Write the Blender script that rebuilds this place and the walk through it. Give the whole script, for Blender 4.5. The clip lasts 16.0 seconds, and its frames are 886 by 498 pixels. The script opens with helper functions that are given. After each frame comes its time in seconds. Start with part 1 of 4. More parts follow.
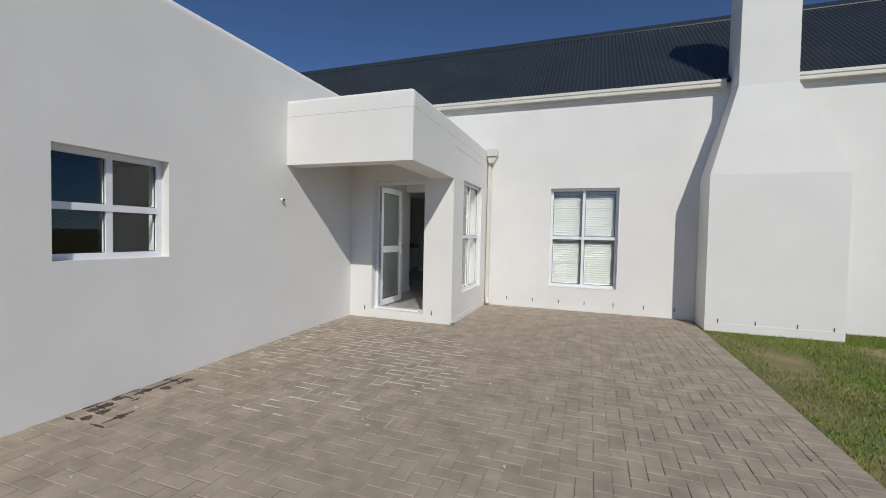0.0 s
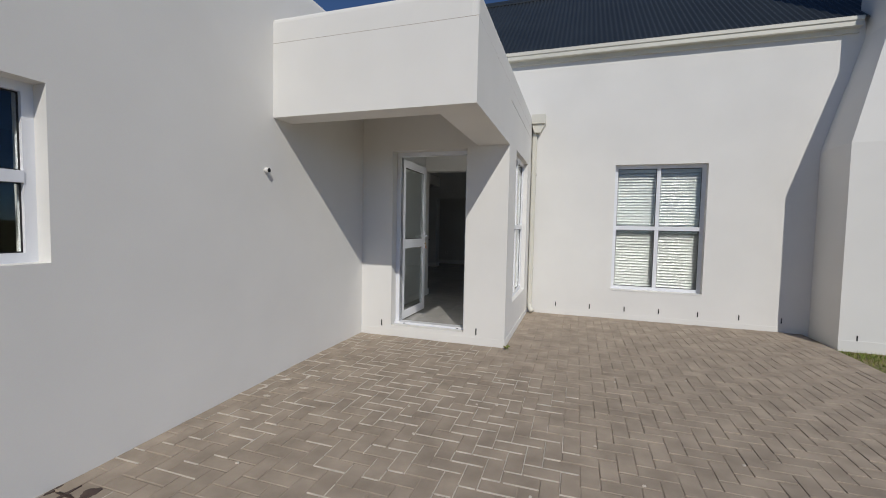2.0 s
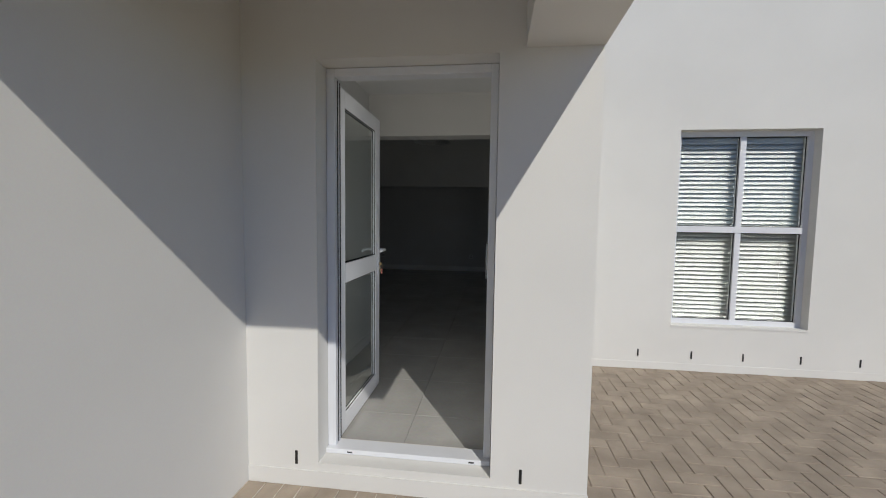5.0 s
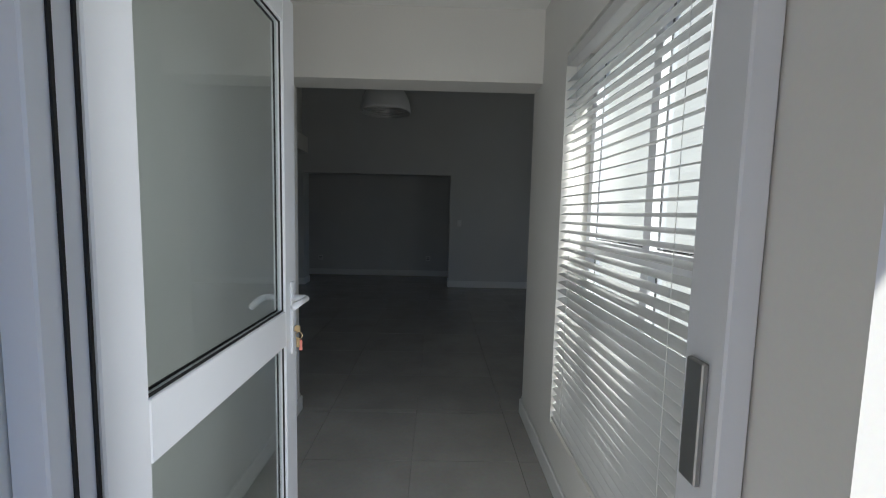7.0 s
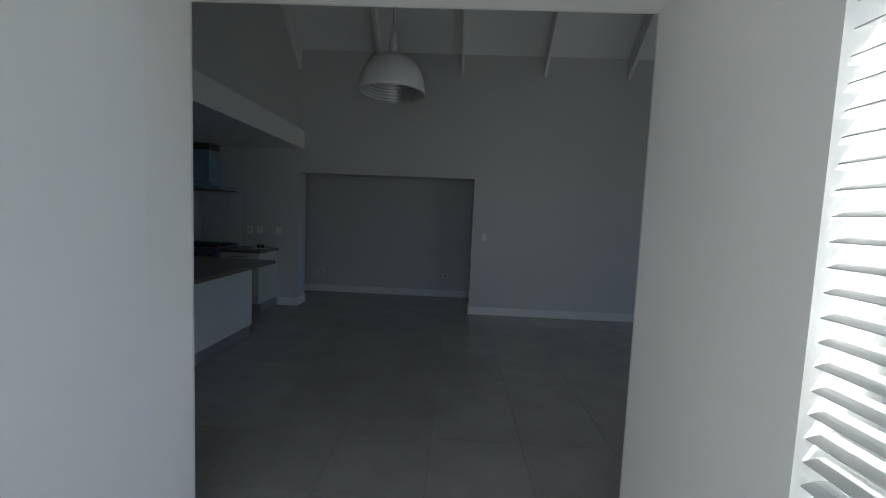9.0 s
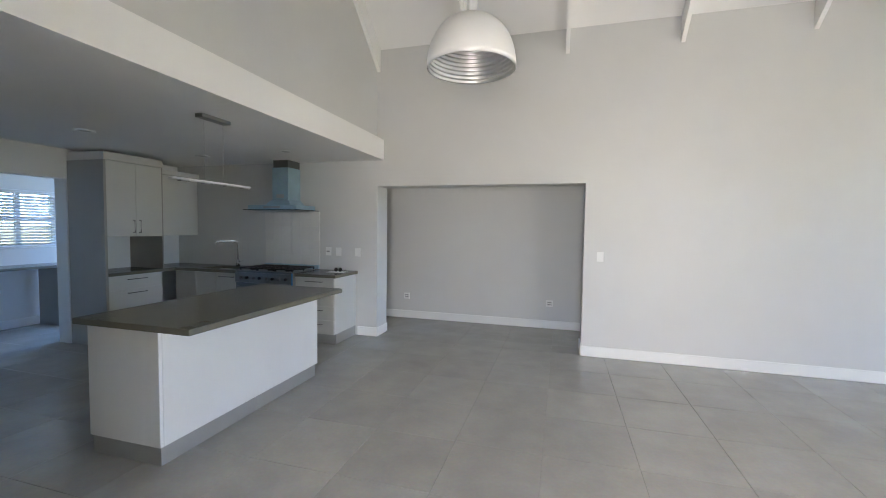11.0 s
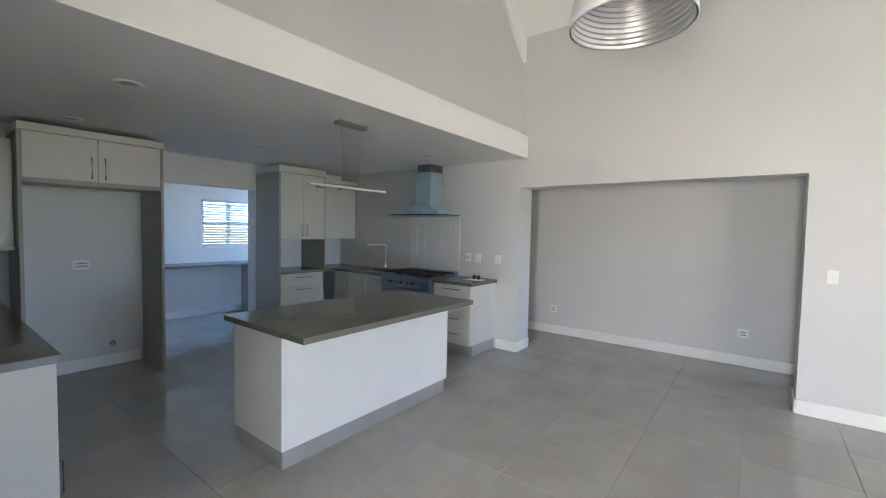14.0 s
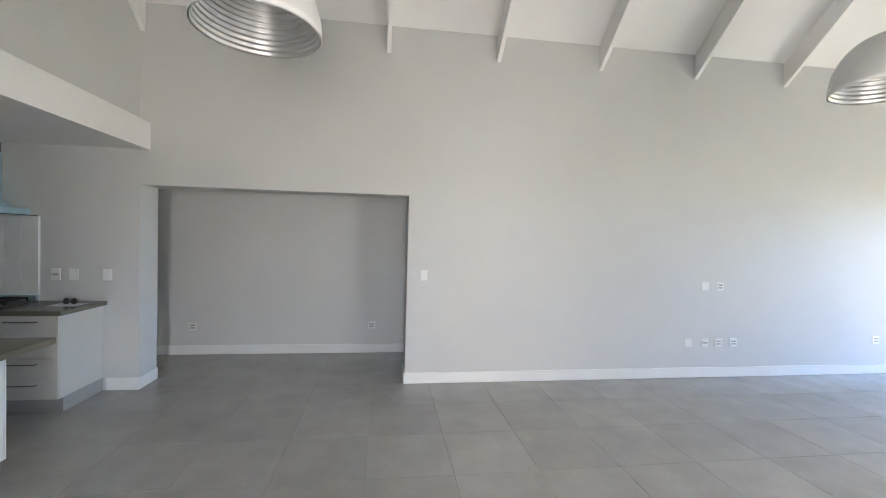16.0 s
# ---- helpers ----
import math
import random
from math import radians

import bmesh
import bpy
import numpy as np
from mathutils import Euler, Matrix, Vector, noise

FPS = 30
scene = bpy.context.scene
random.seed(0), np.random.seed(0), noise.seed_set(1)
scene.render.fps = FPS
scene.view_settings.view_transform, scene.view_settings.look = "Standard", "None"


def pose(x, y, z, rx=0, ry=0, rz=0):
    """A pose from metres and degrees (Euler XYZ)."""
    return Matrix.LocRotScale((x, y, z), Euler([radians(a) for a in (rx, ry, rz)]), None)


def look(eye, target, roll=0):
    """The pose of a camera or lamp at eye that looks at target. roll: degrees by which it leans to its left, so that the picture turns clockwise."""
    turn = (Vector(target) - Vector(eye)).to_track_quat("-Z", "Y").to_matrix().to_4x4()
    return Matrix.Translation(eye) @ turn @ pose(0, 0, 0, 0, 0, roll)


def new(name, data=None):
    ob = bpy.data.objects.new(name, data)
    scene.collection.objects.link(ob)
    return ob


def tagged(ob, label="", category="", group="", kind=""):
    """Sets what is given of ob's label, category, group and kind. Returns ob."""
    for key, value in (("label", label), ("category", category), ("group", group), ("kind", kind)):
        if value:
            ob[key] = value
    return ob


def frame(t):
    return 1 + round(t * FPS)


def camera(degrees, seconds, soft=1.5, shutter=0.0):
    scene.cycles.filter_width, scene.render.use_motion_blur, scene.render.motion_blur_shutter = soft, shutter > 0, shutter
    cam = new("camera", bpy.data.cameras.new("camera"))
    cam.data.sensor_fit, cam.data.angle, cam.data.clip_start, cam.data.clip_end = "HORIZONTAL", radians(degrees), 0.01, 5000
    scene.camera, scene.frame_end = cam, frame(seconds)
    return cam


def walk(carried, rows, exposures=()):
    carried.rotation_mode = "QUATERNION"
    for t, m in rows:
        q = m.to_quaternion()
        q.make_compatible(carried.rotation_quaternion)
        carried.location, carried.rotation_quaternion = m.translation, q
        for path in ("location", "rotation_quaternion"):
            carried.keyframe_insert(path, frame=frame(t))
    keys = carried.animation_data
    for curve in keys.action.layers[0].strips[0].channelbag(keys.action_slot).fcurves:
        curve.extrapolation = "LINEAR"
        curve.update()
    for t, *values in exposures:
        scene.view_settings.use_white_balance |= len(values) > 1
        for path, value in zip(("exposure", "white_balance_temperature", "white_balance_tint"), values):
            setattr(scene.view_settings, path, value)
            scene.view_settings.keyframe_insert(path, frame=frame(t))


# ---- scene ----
cam = camera(94.2, 16.0, soft=1.0)

PATH = [
    (0, (3.799, -6.045, 1.4), (3.13, -4.162, 1.33), 1.3),
    (0.5, (3.427, -5.677, 1.376), (2.776, -3.788, 1.303), 1.1),
    (1, (3.122, -5.303, 1.357), (2.48, -3.41, 1.272), 1.1),
    (1.5, (2.82, -4.933, 1.335), (2.189, -3.038, 1.239), 1.1),
    (2, (2.546, -4.579, 1.358), (1.93, -2.68, 1.248), 1.2),
    (2.5, (2.309, -4.165, 1.347), (1.723, -2.255, 1.238), 1.0),
    (3, (2.079, -3.771, 1.351), (1.535, -1.85, 1.24), 0.8),
    (3.5, (1.835, -3.367, 1.389), (1.362, -1.427, 1.267), 0.7),
    (4, (1.679, -2.935, 1.411), (1.272, -0.98, 1.294), 0.5),
    (6.3, (0.954, -0.904, 1.509), (0.929, 1.088, 1.33), 1.5),
    (7, (0.929, -0.364, 1.519), (0.961, 1.628, 1.341), 1.3),
    (8, (0.871, 0.223, 1.553), (0.891, 2.215, 1.378), 1.4),
    (8.6, (0.927, 0.691, 1.617), (0.896, 2.684, 1.448), 2.1),
    (11, (0.895, 2.091, 1.635), (0.345, 4.011, 1.533), 0.8),
    (11.5, (0.852, 2.281, 1.646), (-0.021, 4.077, 1.531), 0.2),
    (12, (0.815, 2.383, 1.654), (-0.367, 3.992, 1.542), 0.1),
    (12.5, (0.815, 2.467, 1.646), (-0.587, 3.891, 1.546), 0.4),
    (13, (0.844, 2.531, 1.649), (-0.647, 3.86, 1.549), 0.7),
    (13.5, (0.857, 2.572, 1.651), (-0.569, 3.972, 1.552), 0.9),
    (14, (0.843, 2.613, 1.654), (-0.371, 4.2, 1.559), 1.1),
    (14.5, (0.846, 2.673, 1.663), (-0.064, 4.452, 1.576), 1.4),
    (15, (0.865, 2.722, 1.671), (0.316, 4.643, 1.596), 1.5),
    (15.5, (0.866, 2.754, 1.683), (0.731, 4.749, 1.622), 1.6),
    (16, (0.924, 2.752, 1.72), (1.198, 4.732, 1.674), 1.5),
]
walk(cam, [(t, look(eye, target, roll)) for t, eye, target, roll in PATH],
     [(0.0, -0.28, 6500, 8), (1.0, -0.4, 6520, 9), (3.0, -0.55, 6500, 9), (4.2, -0.6, 6480, 8), (6.3, -0.1, 6450, 8), (7.0, 0.3, 6150, 6), (8.0, 0.7, 5850, 4),
      (8.7, 0.85, 5800, 4), (9.8, 2.9, 6300, 7), (10.8, 4.2, 6800, 12), (13.0, 4.5, 6850, 13), (14.2, 4.5, 6850, 13), (15.0, 4.2, 6800, 12), (16.0, 4.15, 6800, 12)])

# ---- world and light ----
SUN_WAY = Vector((-0.835, 1.585, -1.406)).normalized()
world = bpy.data.worlds.new("sky")
scene.world = world
world.use_nodes = True
_sky = world.node_tree.nodes.new("ShaderNodeTexSky")
_sky.sky_type, _sky.sun_disc = "NISHITA", False
_sky.sun_elevation, _sky.sun_rotation = radians(38), radians(152)
_sky.altitude, _sky.air_density, _sky.dust_density, _sky.ozone_density = 2500, 0.7, 0.0, 7.0
_bg = world.node_tree.nodes["Background"]
_bg.inputs["Strength"].default_value = 0.115
world.node_tree.links.new(_sky.outputs["Color"], _bg.inputs["Color"])

sun_data = bpy.data.lights.new("sun", "SUN")
sun_data.energy, sun_data.angle, sun_data.color = 3.6, radians(0.53), (1.0, 0.955, 0.89)
sun = new("sun", sun_data)
sun.matrix_world = SUN_WAY.to_track_quat("-Z", "Y").to_matrix().to_4x4()


def area_lamp(name, eye, target, w, h, watts, colour):
    d = bpy.data.lights.new(name, "AREA")
    d.shape, d.size, d.size_y, d.energy, d.color = "RECTANGLE", w, h, watts, colour
    ob = new(name, d)
    ob.matrix_world = look(eye, target)
    return ob


# Lamp at an assumed, unseen end-wall opening, added to light the living room.
area_lamp("fill_living", (9.50, 4.9, 1.35), (0, 4.9, 1.45), 3.4, 2.2, 1.7, (0.93, 0.97, 1.0))
area_lamp("daylight_front", (3.68, 2.62, 1.4), (3.68, 7, 1.5), 1.15, 1.8, 2.5, (1.0, 0.97, 0.92))
area_lamp("daylight_laundry", (-6.86, 6.1, 1.68), (0, 6.1, 1.4), 0.9, 0.8, 0.09, (0.45, 0.76, 1.0))
area_lamp("daylight_doorway", (0.92, 0.215, 1.2), (0.92, 5, 1.35), 0.74, 1.9, 5.8, (1.0, 0.98, 0.95))
# Fill lamp added inside the closed hall, which has no window here.
area_lamp("fill_hall", (3.9, 7.95, 1.4), (0, 8.2, 1.2), 0.5, 1.6, 0.2, (0.52, 0.75, 1.0))


# ---- materials ----
def mat(name, colour, rough=0.6, metal=0.0, var=0.06, scale=3.0, fine=60.0, bump=0.15, dist=0.004, spec=0.5, per_piece=0.0, island=0.0, tint=None, coat=0.0):
    """A surface with broad patches, fine grain and relief, at real size."""
    m = bpy.data.materials.new(name)
    m.use_nodes = True
    nt = m.node_tree
    N, L = nt.nodes.new, nt.links.new
    p = nt.nodes["Principled BSDF"]
    p.inputs["Roughness"].default_value, p.inputs["Metallic"].default_value = rough, metal
    p.inputs["Specular IOR Level"].default_value = spec
    p.inputs["Coat Weight"].default_value = coat
    geo = N("ShaderNodeNewGeometry")
    n1, n2 = N("ShaderNodeTexNoise"), N("ShaderNodeTexNoise")
    for n, s, det in ((n1, scale, 5), (n2, fine, 3)):
        n.inputs["Scale"].default_value, n.inputs["Detail"].default_value = s, det
        L(geo.outputs["Position"], n.inputs["Vector"])
    mix = N("ShaderNodeMix")
    mix.data_type = "RGBA"
    dark = tint or tuple(c * (1 - 2.2 * var) for c in colour)
    light = tuple(min(1, c * (1 + 1.2 * var)) for c in colour)
    mix.inputs["A"].default_value, mix.inputs["B"].default_value = (*dark, 1), (*light, 1)
    mr = N("ShaderNodeMapRange")
    mr.inputs["From Min"].default_value, mr.inputs["From Max"].default_value = 0.28, 0.72
    L(n1.outputs["Fac"], mr.inputs["Value"])
    L(mr.outputs["Result"], mix.inputs["Factor"])
    out = mix.outputs["Result"]
    g = N("ShaderNodeMix")
    g.data_type, g.blend_type = "RGBA", "MULTIPLY"
    g.inputs["Factor"].default_value = min(1, var * 3)
    L(out, g.inputs["A"])
    L(n2.outputs["Color"], g.inputs["B"])
    hs = N("ShaderNodeHueSaturation")
    hs.inputs["Value"].default_value = 1 + var * 1.4
    L(g.outputs["Result"], hs.inputs["Color"])
    out = hs.outputs["Color"]
    if per_piece or island:
        info = N("ShaderNodeObjectInfo") if per_piece else None
        src = info.outputs["Random"] if per_piece else geo.outputs["Random Per Island"]
        k = per_piece or island
        r = N("ShaderNodeMapRange")
        r.inputs["To Min"].default_value, r.inputs["To Max"].default_value = 1 - k, 1 + k
        L(src, r.inputs["Value"])
        v = N("ShaderNodeHueSaturation")
        L(r.outputs["Result"], v.inputs["Value"])
        L(out, v.inputs["Color"])
        out = v.outputs["Color"]
    L(out, p.inputs["Base Color"])
    rr = N("ShaderNodeMapRange")
    rr.inputs["To Min"].default_value, rr.inputs["To Max"].default_value = max(0.02, rough - (0.02 if rough < 0.5 else 0.08)), min(1, rough + (0.02 if rough < 0.5 else 0.08))
    L(n1.outputs["Fac"], rr.inputs["Value"])
    L(rr.outputs["Result"], p.inputs["Roughness"])
    if bump:
        b = N("ShaderNodeBump")
        b.inputs["Strength"].default_value, b.inputs["Distance"].default_value = bump, dist
        L(n2.outputs["Fac"], b.inputs["Height"])
        L(b.outputs["Normal"], p.inputs["Normal"])
    return m


def glass_mat(name, colour, rough=0.0):
    m = bpy.data.materials.new(name)
    m.use_nodes = True
    p = m.node_tree.nodes["Principled BSDF"]
    p.inputs["Base Color"].default_value = (*colour, 1)
    p.inputs["Transmission Weight"].default_value, p.inputs["Roughness"].default_value, p.inputs["IOR"].default_value = 1.0, rough, 1.45
    return m


STUCCO = mat("white_stucco", (0.76, 0.745, 0.71), 0.85, var=0.02, scale=1.3, fine=140, bump=0.08, dist=0.002, spec=0.25)
PAINT = mat("interior_paint", (0.62, 0.62, 0.61), 0.6, var=0.012, scale=1.1, fine=160, bump=0.08, dist=0.002, spec=0.35)
# PAINT again, lightened in colour to make up for light missing in the corridor.
CORRIDOR = mat("corridor_paint_brightened", (0.75, 0.75, 0.74), 0.6, var=0.012, scale=1.1, fine=160, bump=0.08, dist=0.002, spec=0.35)
CEIL = mat("ceiling_paint", (0.83, 0.825, 0.81), 0.75, var=0.012, scale=1.0, fine=120, bump=0.06, dist=0.002, spec=0.3)
TRIM = mat("white_gloss_trim", (0.80, 0.80, 0.79), 0.35, var=0.012, scale=4, fine=80, bump=0.03, dist=0.001)
ALU = mat("white_aluminium", (0.78, 0.79, 0.82), 0.32, var=0.012, scale=5, fine=200, bump=0.02, dist=0.0005)
GASKET = mat("black_gasket", (0.012, 0.011, 0.012), 0.6, var=0.1, bump=0.05)
BLIND = mat("white_blind", (0.60, 0.60, 0.595), 0.4, var=0.015, scale=6, fine=90, bump=0.04, dist=0.001)
PAVER = mat("concrete_paver", (0.405, 0.337, 0.268), 0.9, var=0.11, scale=5, fine=230, bump=0.5, dist=0.004, spec=0.2, per_piece=0.06)
PAVERS = mat("concrete_pavers_joined", (0.405, 0.337, 0.268), 0.9, var=0.11, scale=5, fine=230, bump=0.5, dist=0.004, spec=0.2, island=0.06)
# Paving joints, and the strip that draws the canopy's shade line.
JOINT_AND_SHADE = mat("sand_joint_and_shade_line", (0.42, 0.355, 0.29), 0.95, var=0.18, scale=2.2, fine=300, bump=0.6, dist=0.004, spec=0.1, tint=(0.24, 0.20, 0.16))
MORTAR = mat("pale_mortar", (0.66, 0.60, 0.52), 0.95, var=0.1, scale=14, fine=220, bump=0.4, spec=0.15)
DAMP = mat("dark_damp_stain", (0.085, 0.055, 0.045), 0.6, var=0.18, scale=16, fine=160, bump=0.2)
SOIL = mat("sandy_soil", (0.30, 0.24, 0.14), 0.95, var=0.18, scale=1.4, fine=55, bump=0.5, dist=0.02, spec=0.1, tint=(0.12, 0.15, 0.045))
GRASS = mat("grass_blades", (0.15, 0.25, 0.03), 0.6, var=0.2, scale=1.3, fine=20, bump=0, island=0.4, tint=(0.25, 0.25, 0.07), spec=0.3)
ROOF = mat("charcoal_roof_sheet", (0.034, 0.042, 0.048), 0.38, metal=0.15, var=0.08, scale=1.2, fine=40, bump=0.03, dist=0.002)
GUTTER = mat("cream_gutter", (0.66, 0.64, 0.56), 0.4, var=0.03, scale=3, fine=60, bump=0.04)
TILE = mat("grey_floor_tile", (0.40, 0.39, 0.37), 0.19, var=0.055, scale=3.2, fine=45, bump=0.06, dist=0.0012, spec=0.5, per_piece=0.045)
TILES = mat("grey_floor_tiles_joined", (0.40, 0.39, 0.37), 0.19, var=0.055, scale=3.2, fine=45, bump=0.06, dist=0.0012, spec=0.5, island=0.045)
GROUT = mat("grey_grout", (0.35, 0.34, 0.325), 0.85, var=0.08, scale=5, fine=200, bump=0.2)
CAB = mat("off_white_cabinet", (0.58, 0.565, 0.525), 0.42, var=0.012, scale=2, fine=120, bump=0.03, dist=0.0008)
ISLAND = mat("white_island_panel", (0.70, 0.695, 0.68), 0.4, var=0.012, scale=2, fine=120, bump=0.03, dist=0.0008)
COOKER = mat("dark_brushed_steel", (0.23, 0.23, 0.23), 0.36, metal=1.0, var=0.05, scale=4, fine=160, bump=0.05, dist=0.0006)
CARC = mat("taupe_cabinet_side", (0.33, 0.315, 0.285), 0.5, var=0.03, scale=2, fine=120, bump=0.04)
STONE = mat("taupe_stone_top", (0.16, 0.152, 0.122), 0.2, var=0.025, scale=9, fine=320, bump=0.03, dist=0.0006)
PLINTH = mat("brushed_plinth", (0.36, 0.355, 0.345), 0.42, metal=0.3, var=0.03, scale=3, fine=90, bump=0.05)
STEEL = mat("brushed_steel", (0.42, 0.42, 0.41), 0.32, metal=1.0, var=0.04, scale=4, fine=160, bump=0.05, dist=0.0006)
FILM = mat("blue_protective_film_steel", (0.40, 0.55, 0.63), 0.35, metal=0.55, var=0.06, scale=4, fine=40, bump=0.15, dist=0.002)
CHROME = mat("chrome", (0.75, 0.76, 0.77), 0.1, metal=1.0, var=0.01, bump=0)
# Also blackens holes and slots, where it stands for the shade inside.
BLACK = mat("black_iron_and_hole_shade", (0.018, 0.018, 0.019), 0.45, var=0.1, scale=8, fine=120, bump=0.15)
PLASTIC = mat("white_plastic", (0.80, 0.80, 0.79), 0.35, var=0.01, bump=0.01)
GREYP = mat("grey_plastic", (0.5, 0.5, 0.5), 0.45, var=0.02, bump=0.01)
SHADE = mat("white_lamp_enamel", (0.78, 0.78, 0.775), 0.35, var=0.012, scale=5, fine=60, bump=0.02)
SILVER = mat("ribbed_silver_lining", (0.72, 0.72, 0.71), 0.32, metal=0.9, var=0.03, scale=8, fine=60, bump=0.03)
WTILE = mat("white_wall_tile", (0.74, 0.73, 0.71), 0.22, var=0.015, scale=6, fine=60, bump=0.03, per_piece=0.02)
PAPER = mat("printed_paper", (0.70, 0.70, 0.69), 0.8, var=0.10, scale=45, fine=160, bump=0.1)
BRASS = mat("brass_key", (0.62, 0.47, 0.27), 0.3, metal=1.0, var=0.05, bump=0.05)
PINK = mat("pink_key_tag", (0.75, 0.25, 0.2), 0.45, var=0.03, bump=0.02)
HANDLE = mat("dark_brushed_handle", (0.16, 0.155, 0.15), 0.34, metal=0.9, var=0.04, scale=6, fine=120, bump=0.03)
BLUE = mat("blue_film", (0.05, 0.22, 0.48), 0.4, var=0.05, scale=9, fine=60, bump=0.1)
# Near-black colour stands for the shade of an unlit room.
UNLIT_BLACK = mat("unlit_room_black", (0.03, 0.028, 0.026), 0.8, var=0.1, bump=0.05)
GLASS = glass_mat("clear_glass", (0.85, 0.89, 0.88))
FROST = glass_mat("clear_door_glass", (0.84, 0.89, 0.87), 0.03)
BLUEGLASS = glass_mat("hood_glass", (0.75, 0.86, 0.88), 0.02)


# ---- building blocks ----
def box(bm, lo, hi, bevel=0.0, m=None, seg=1):
    lo, hi = Vector(lo), Vector(hi)
    r = bmesh.ops.create_cube(bm, size=1)
    vs = r["verts"]
    for v in vs:
        v.co = Vector([(lo[i] + hi[i]) / 2 + v.co[i] * (hi[i] - lo[i]) for i in range(3)])
    if bevel:
        es = list({e for v in vs for e in v.link_edges})
        r2 = bmesh.ops.bevel(bm, geom=es, offset=bevel, segments=seg, affect="EDGES", profile=0.5)
        vs = list({v for v in r2["verts"]} | {v for v in vs if v.is_valid})
    if m is not None:
        bmesh.ops.transform(bm, matrix=m, verts=[v for v in vs if v.is_valid])
    return bm


def boxes(*specs, bevel=0.0, m=None):
    bm = bmesh.new()
    for lo, hi in specs:
        box(bm, lo, hi, bevel, m)
    return bm


def prism(pts, axis, a, b, m=None, bm=None):
    """A polygon pushed along an axis from a to b; pts are the two other coordinates in x, y, z order."""
    bm = bm or bmesh.new()

    def at(p, c):
        q = list(p)
        q.insert("xyz".index(axis), c)
        v = Vector(q)
        return m @ v if m is not None else v
    A, B = [bm.verts.new(at(p, a)) for p in pts], [bm.verts.new(at(p, b)) for p in pts]
    bm.faces.new(A)
    bm.faces.new(B[::-1])
    n = len(pts)
    for i in range(n):
        bm.faces.new((A[i], B[i], B[(i + 1) % n], A[(i + 1) % n]))
    bmesh.ops.recalc_face_normals(bm, faces=bm.faces)
    return bm


def lathe(profile, centre, steps=40, m=None, bm=None):
    """Radius, height pairs turned round a vertical line."""
    bm = bm or bmesh.new()
    rings = []
    for r, z in profile:
        ring = []
        for i in range(steps):
            a = 2 * math.pi * i / steps
            v = Vector((centre[0] + r * math.cos(a), centre[1] + r * math.sin(a), centre[2] + z))
            ring.append(bm.verts.new(m @ v if m is not None else v))
        rings.append(ring)
    for a, b in zip(rings, rings[1:]):
        for i in range(steps):
            bm.faces.new((a[i], a[(i + 1) % steps], b[(i + 1) % steps], b[i]))
    bmesh.ops.recalc_face_normals(bm, faces=bm.faces)
    return bm


def tube(points, radius, steps=10, m=None, bm=None):
    bm = bm or bmesh.new()
    pts = [Vector(p) for p in points]
    if m is not None:
        pts = [m @ p for p in pts]
    rings = []
    for i, p in enumerate(pts):
        d = (pts[min(i + 1, len(pts) - 1)] - pts[max(i - 1, 0)]).normalized()
        q = d.to_track_quat("Z", "Y")
        rings.append([bm.verts.new(p + q @ Vector((radius * math.cos(2 * math.pi * k / steps), radius * math.sin(2 * math.pi * k / steps), 0))) for k in range(steps)])
    for a, b in zip(rings, rings[1:]):
        for k in range(steps):
            bm.faces.new((a[k], a[(k + 1) % steps], b[(k + 1) % steps], b[k]))
    bm.faces.new(rings[0][::-1])
    bm.faces.new(rings[-1])
    bmesh.ops.recalc_face_normals(bm, faces=bm.faces)
    return bm


def solid(xs, ys, zs, holes):
    """One closed mesh: the block spanned by the grid, less the holes (lo, hi)."""
    for (lo, hi) in holes:
        for g, i in ((xs, 0), (ys, 1), (zs, 2)):
            for c in (lo[i], hi[i]):
                if g[0] < c < g[-1] and c not in g:
                    g.append(c)
                    g.sort()
    full = {}
    for i in range(len(xs) - 1):
        for j in range(len(ys) - 1):
            for k in range(len(zs) - 1):
                c = ((xs[i] + xs[i + 1]) / 2, (ys[j] + ys[j + 1]) / 2, (zs[k] + zs[k + 1]) / 2)
                full[i, j, k] = not any(all(lo[n] < c[n] < hi[n] for n in range(3)) for lo, hi in holes)
    bm = bmesh.new()
    made = {}

    def vert(i, j, k):
        if (i, j, k) not in made:
            made[i, j, k] = bm.verts.new((xs[i], ys[j], zs[k]))
        return made[i, j, k]
    sides = (((-1, 0, 0), ((0, 0, 0), (0, 0, 1), (0, 1, 1), (0, 1, 0))), ((1, 0, 0), ((1, 0, 0), (1, 1, 0), (1, 1, 1), (1, 0, 1))),
             ((0, -1, 0), ((0, 0, 0), (1, 0, 0), (1, 0, 1), (0, 0, 1))), ((0, 1, 0), ((0, 1, 0), (0, 1, 1), (1, 1, 1), (1, 1, 0))),
             ((0, 0, -1), ((0, 0, 0), (0, 1, 0), (1, 1, 0), (1, 0, 0))), ((0, 0, 1), ((0, 0, 1), (1, 0, 1), (1, 1, 1), (0, 1, 1))))
    for (i, j, k), f in full.items():
        if f:
            for d, q in sides:
                if not full.get((i + d[0], j + d[1], k + d[2]), False):
                    bm.faces.new([vert(i + a, j + b, k + c) for a, b, c in q])
    return bm


def to_mesh(name, bm, material, smooth=False):
    me = bpy.data.meshes.new(name)
    bm.to_mesh(me)
    bm.free()
    me.materials.append(material)
    if smooth:
        for p in me.polygons:
            p.use_smooth = True
    return me


HOME = {}


